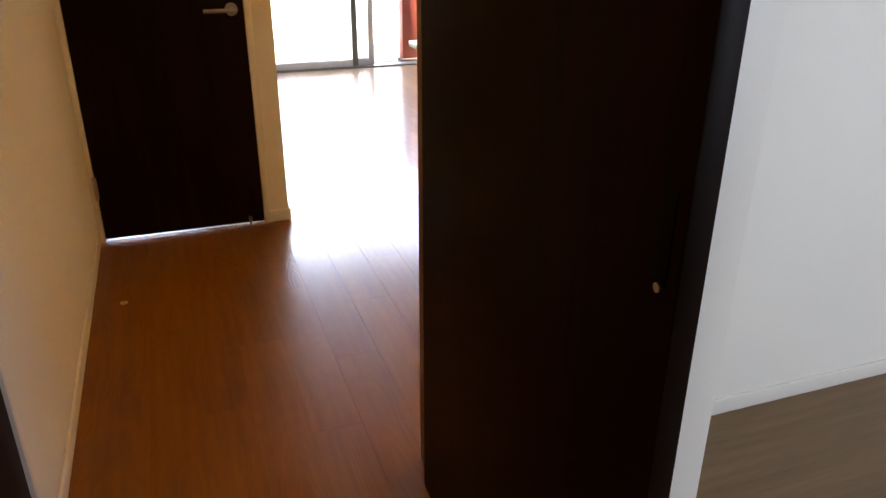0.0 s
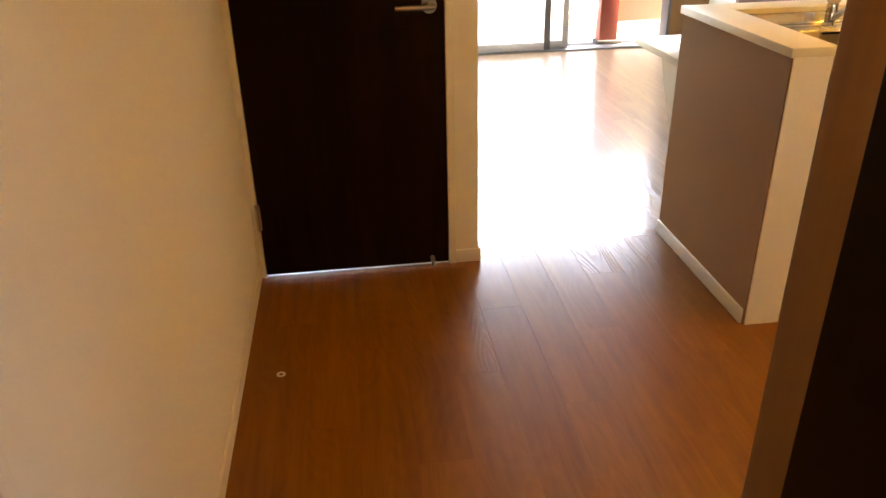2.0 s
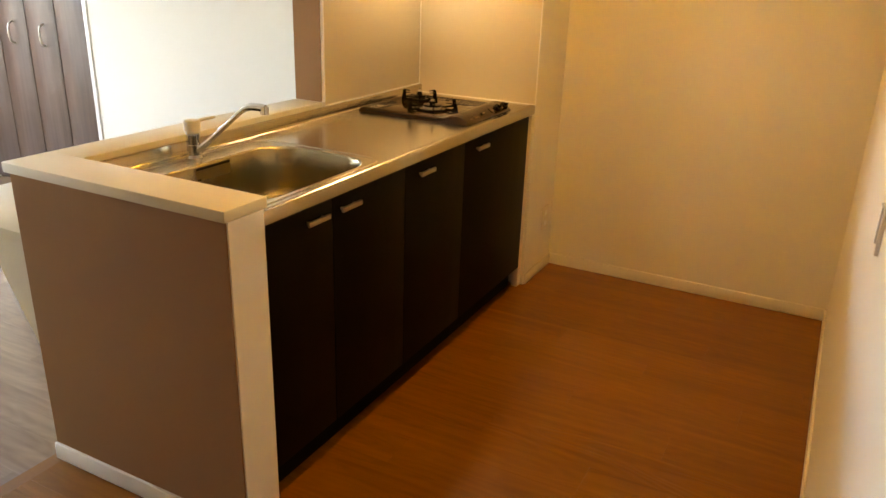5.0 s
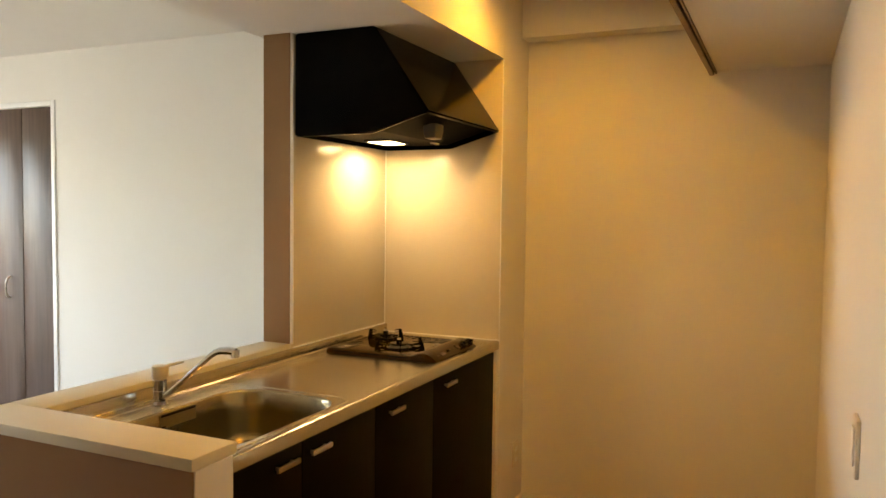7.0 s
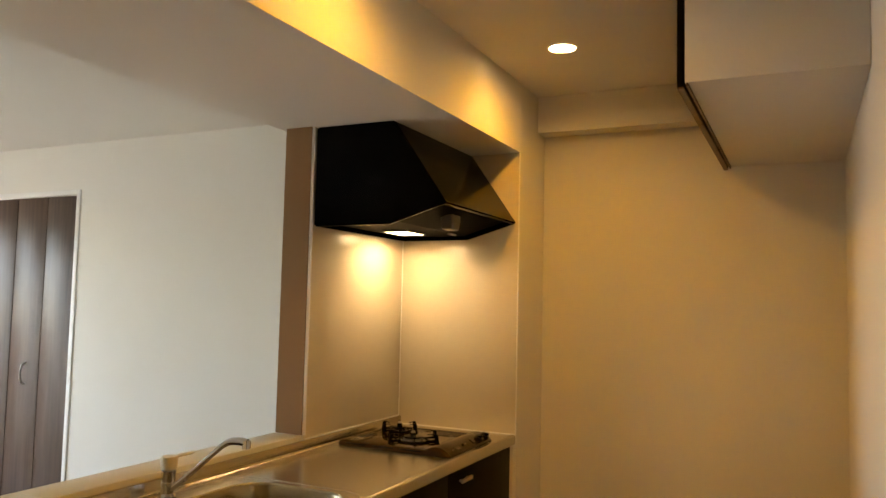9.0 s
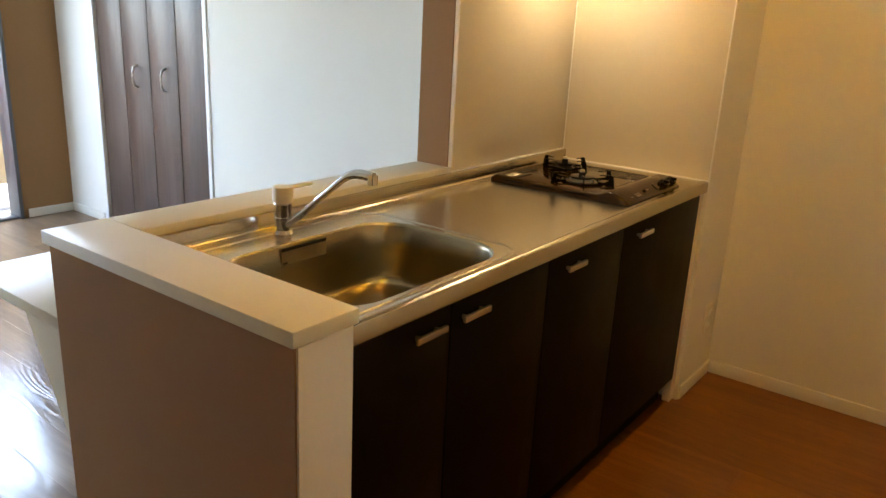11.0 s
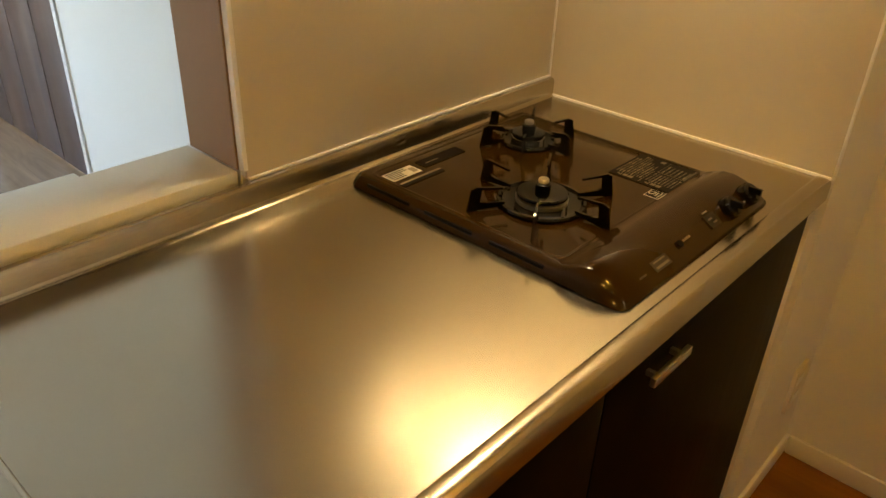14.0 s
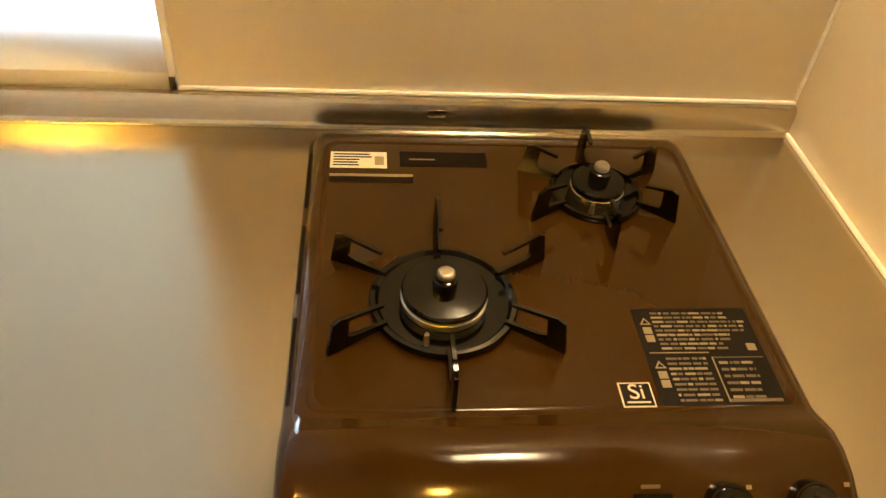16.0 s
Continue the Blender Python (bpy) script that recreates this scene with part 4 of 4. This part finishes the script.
sw = thing("wall_switch", (0.54, BACK_Y, 0.90), "ivory wall switch plate on the kitchen wall", "switch")
part("plate", cube(0.505, 0.577, BACK_Y + 0.0005, BACK_Y + 0.009, 0.895, 1.015, 0.002), M_IVORY, sw)
part("rocker", cube(0.520, 0.562, BACK_Y + 0.009, BACK_Y + 0.013, 0.917, 0.993, 0.001), M_WHITE, sw)
so = thing("wall_socket", (2.17, NIB_Y, 0.21), "ivory wall socket low on the kitchen wall", "socket")
part("plate", cube(2.135, 2.205, NIB_Y - 0.009, NIB_Y - 0.0005, 0.215, 0.335, 0.002), M_IVORY, so)
for z in (0.25, 0.30):
    part("outlet", cube(2.152, 2.188, NIB_Y - 0.0105, NIB_Y - 0.009, z - 0.012, z + 0.012, 0.0005), M_WHITE, so)

# ---- living room: closet ----
closet = thing("closet_doors", (EAST_X + 0.02, 3.16, 0.0), "brown wood-grain folding closet doors, closed", "closet doors")
edges = (2.632, 2.894, 3.157, 3.420, 3.684)
for k, (y0, y1) in enumerate(zip(edges, edges[1:])):
    leaf = part("leaf", cube(EAST_X + 0.012, EAST_X + 0.034, y0 + 0.002, y1 - 0.002, 0.012, 1.978, 0.004), M_CLOSET, closet)
    if k in (1, 2):
        yc = 3.005 if k == 1 else 3.285
        part("handle", tube(bmesh.new(), [(EAST_X + 0.012, yc, 0.885), (EAST_X - 0.012, yc, 0.897), (EAST_X - 0.020, yc, 0.925), (EAST_X - 0.021, yc, 0.948), (EAST_X - 0.020, yc, 0.971), (EAST_X - 0.012, yc, 0.999), (EAST_X + 0.012, yc, 1.011)], [0.006] * 7, 12), M_NICKEL, leaf, "curved nickel pull handle")
bm = bmesh.new()
bx(bm, EAST_X - 0.008, EAST_X + 0.06, 2.60, 2.630, 0, 2.01, 0.002)
bx(bm, EAST_X - 0.008, EAST_X + 0.06, 3.686, 3.715, 0, 2.01, 0.002)
bx(bm, EAST_X - 0.008, EAST_X + 0.06, 2.6305, 3.6855, 1.981, 2.01, 0.002)
structure("trim_closet", bm, M_WHITE, "white closet door frame")
# near-black strip that paints the shade behind the last closet leaf
structure("trim_closet_shadow", cube(EAST_X + 0.036, EAST_X + 0.06, 3.655, 3.685, 0.0, 1.98), M_SLOT, "dark strip standing for shade at the closet edge")

# ---- window ----
win = thing("window_1", (0.345, WIN_Y + 0.07, 0.0), "floor-length sliding balcony window, half open", "window")
tagged(win, kind="structure")
fr = bmesh.new()
bx(fr, -0.739, -0.705, WIN_Y - 0.004, WIN_Y + 0.13, 0.0, 2.029, 0.002)
bx(fr, 1.405, 1.429, WIN_Y - 0.012, WIN_Y + 0.13, 0.0, 2.029, 0.002)
bx(fr, -0.705, 1.405, WIN_Y - 0.004, WIN_Y + 0.13, 1.995, 2.029, 0.002)
bx(fr, -0.705, 1.405, WIN_Y + 0.0, WIN_Y + 0.13, -0.02, 0.012, 0.002)
part("window_frame", fr, M_ALU, win, "dark grey aluminium frame")
for y, x0, x1, mt in ((WIN_Y + 0.03, -0.704, 0.435, M_ALU), (WIN_Y + 0.075, -0.54, 0.60, M_ALULIGHT)):
    s = bmesh.new()
    bx(s, x0, x0 + 0.05, y, y + 0.03, 0.013, 1.994, 0.002)
    bx(s, x1 - 0.05, x1, y, y + 0.03, 0.013, 1.994, 0.002)
    bx(s, x0 + 0.05, x1 - 0.05, y, y + 0.03, 1.94, 1.994, 0.002)
    sash = part("sash", s, mt, win)
    part("bottom_rail", cube(x0 + 0.0505, x1 - 0.0505, y, y + 0.03, 0.013, 0.075, 0.002), M_ALULIGHT, sash, "pale bottom rail")
    pane = part("pane", cube(x0 + 0.045, x1 - 0.045, y + 0.012, y + 0.017, 0.07, 1.945), M_FROST, sash, "white frosted glass pane")
    pane.visible_shadow = False
win2 = thing("window_2", (-1.85, WIN_Y + 0.07, 0.0), "closed window of the back room", "window")
tagged(win2, kind="structure")
fr = bmesh.new()
bx(fr, -2.549, -2.51, WIN_Y, WIN_Y + 0.1, 0.0, 1.999)
bx(fr, -1.19, -1.151, WIN_Y, WIN_Y + 0.1, 0.0, 1.999)
bx(fr, -2.51, -1.19, WIN_Y, WIN_Y + 0.1, 1.96, 1.999)
bx(fr, -2.51, -1.19, WIN_Y, WIN_Y + 0.1, 0.0, 0.04)
part("window_frame", fr, M_ALU, win2)
pane = part("pane", cube(-2.51, -1.19, WIN_Y + 0.04, WIN_Y + 0.046, 0.04, 1.96), M_GLASS, win2)
pane.visible_shadow = False

# ---- balcony ----
structure("pavement_balcony", cube(-3.2, 2.6, WIN_Y + 0.14, 5.75, -0.35, -0.06), M_CONC, "grey concrete balcony floor")
fence = thing("balcony_fence", (-0.3, 5.6, -0.06), "white painted balcony fence with upright bars", "fence")
part("top_rail", cube(-3.1, 2.5, 5.57, 5.64, 1.02, 1.07, 0.004), M_FENCE, fence)
part("middle_panel", cube(-3.1, 2.5, 5.59, 5.62, 0.26, 0.62, 0.004), M_FENCE, fence)
part("bottom_rail", cube(-3.1, 2.5, 5.57, 5.64, -0.06, 0.06, 0.004), M_FENCE, fence)
bar = mesh("bar", cube(-0.0175, 0.0175, -0.0125, 0.0125, -0.5, 0.5, 0.002), M_FENCE)
for k in range(46):
    o = new("bar", bar)
    o.parent = fence
    o.location = Vector((-3.05 + 0.12 * k, 5.605, 0.54)) - ORIGIN[fence.name]
board = thing("partition_board", (1.5, 4.7, 0.0), "beige balcony partition board on a red-brown post", "partition")
part("board", cube(1.1505, 2.4, 4.62, 4.65, 0.13, 1.25, 0.003), M_BEIGE, board)
part("post", cube(0.99, 1.150, 4.58, 4.69, -0.06, 1.30, 0.004), M_RED, board, "red-brown painted post")
part("foot", cube(0.975, 1.19, 4.56, 4.71, -0.058, -0.02, 0.004), M_CONC, board)
structure("ground", cube(-600, 600, 6.5, 1400, -6.2, -6.0), M_GROUND, "pale open ground outside")

# ---- floors ----
floor = structure("floor", cube(-3.2, 2.5, -4.7, WIN_Y + 0.02, -0.12, -0.0065), M_JOINT, "orange-brown wood plank flooring")
PW, PL = 0.1450, 0.910
JOIN_Y = 0.734                         # where the living room's planks begin, paled in colour for window glare
PLANKS = {}


def plank_mesh(length, mat):
    """One plank mesh for each length and wood."""
    key = (round(length, 3), mat.name)
    if key not in PLANKS:
        PLANKS[key] = mesh("plank", cube(-PW / 2 + 0.0001, PW / 2 - 0.0001, -length / 2 + 0.0001, length / 2 - 0.0001, -0.006, 0.0, 0.00025, 1), mat)
    return PLANKS[key]


def lay(x0, x1, y0, y1, mat):
    """Planks along y, their joints staggered, cut at y0 and y1; they run on under the side walls."""
    for i in range(math.floor((x0 + 0.549) / PW), math.ceil((x1 + 0.549) / PW)):
        x = -0.549 + (i + 0.5) * PW
        shift = 0.058 + PL * ((i * 7) % 5) / 5.0
        for j in range(math.floor((y0 - shift) / PL), math.ceil((y1 - shift) / PL)):
            low, high = max(y0, shift + j * PL), min(y1, shift + (j + 1) * PL)
            if high - low < 0.02:
                continue
            y = (low + high) / 2
            bedroom = x > -0.56 and y < -1.8
            beside = (x < -1.75 and y > 0.2) or (x < -0.95 and y > 0.72) or (x > 1.95 and y > 1.2)
            if bedroom or beside:
                continue
            o = new("plank", plank_mesh(high - low, mat))
            o.parent = floor
            o.location = (x, y, 0)


lay(HALL_L, END_X, -4.2, JOIN_Y, M_FLOOR)
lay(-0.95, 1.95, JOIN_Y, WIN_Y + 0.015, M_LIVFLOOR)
structure("floor_strip", cube(-0.784, -0.001, 0.712, 0.756, -0.001, 0.0005), M_STRIP, "pale flat floor strip in the opening")
structure("floor_bedroom", cube(-0.60, 2.4, -4.2, -1.335, -0.0064, 0.003), M_BEDFLOOR, "brown bedroom wood floor")
structure("floor_back_room", cube(-3.1, -0.89, DOOR_Y1, WIN_Y, -0.0064, 0.0035), M_FLOOR, "wood floor of the back room")
structure("floor_door_sill", cube(-1.594, -0.9, DOOR_Y0, DOOR_Y1, -0.0064, 0.002), M_LEDGE, "pale door sill")
single("floor_mark", lathe(bmesh.new(), (-1.505, -0.035, 0), [(0.006, 0.0003), (0.014, 0.0003), (0.014, 0.0008), (0.006, 0.0008)], 20), M_PAPER, (-1.505, -0.035, 0), "small pale ring mark on the floor", "floor mark")
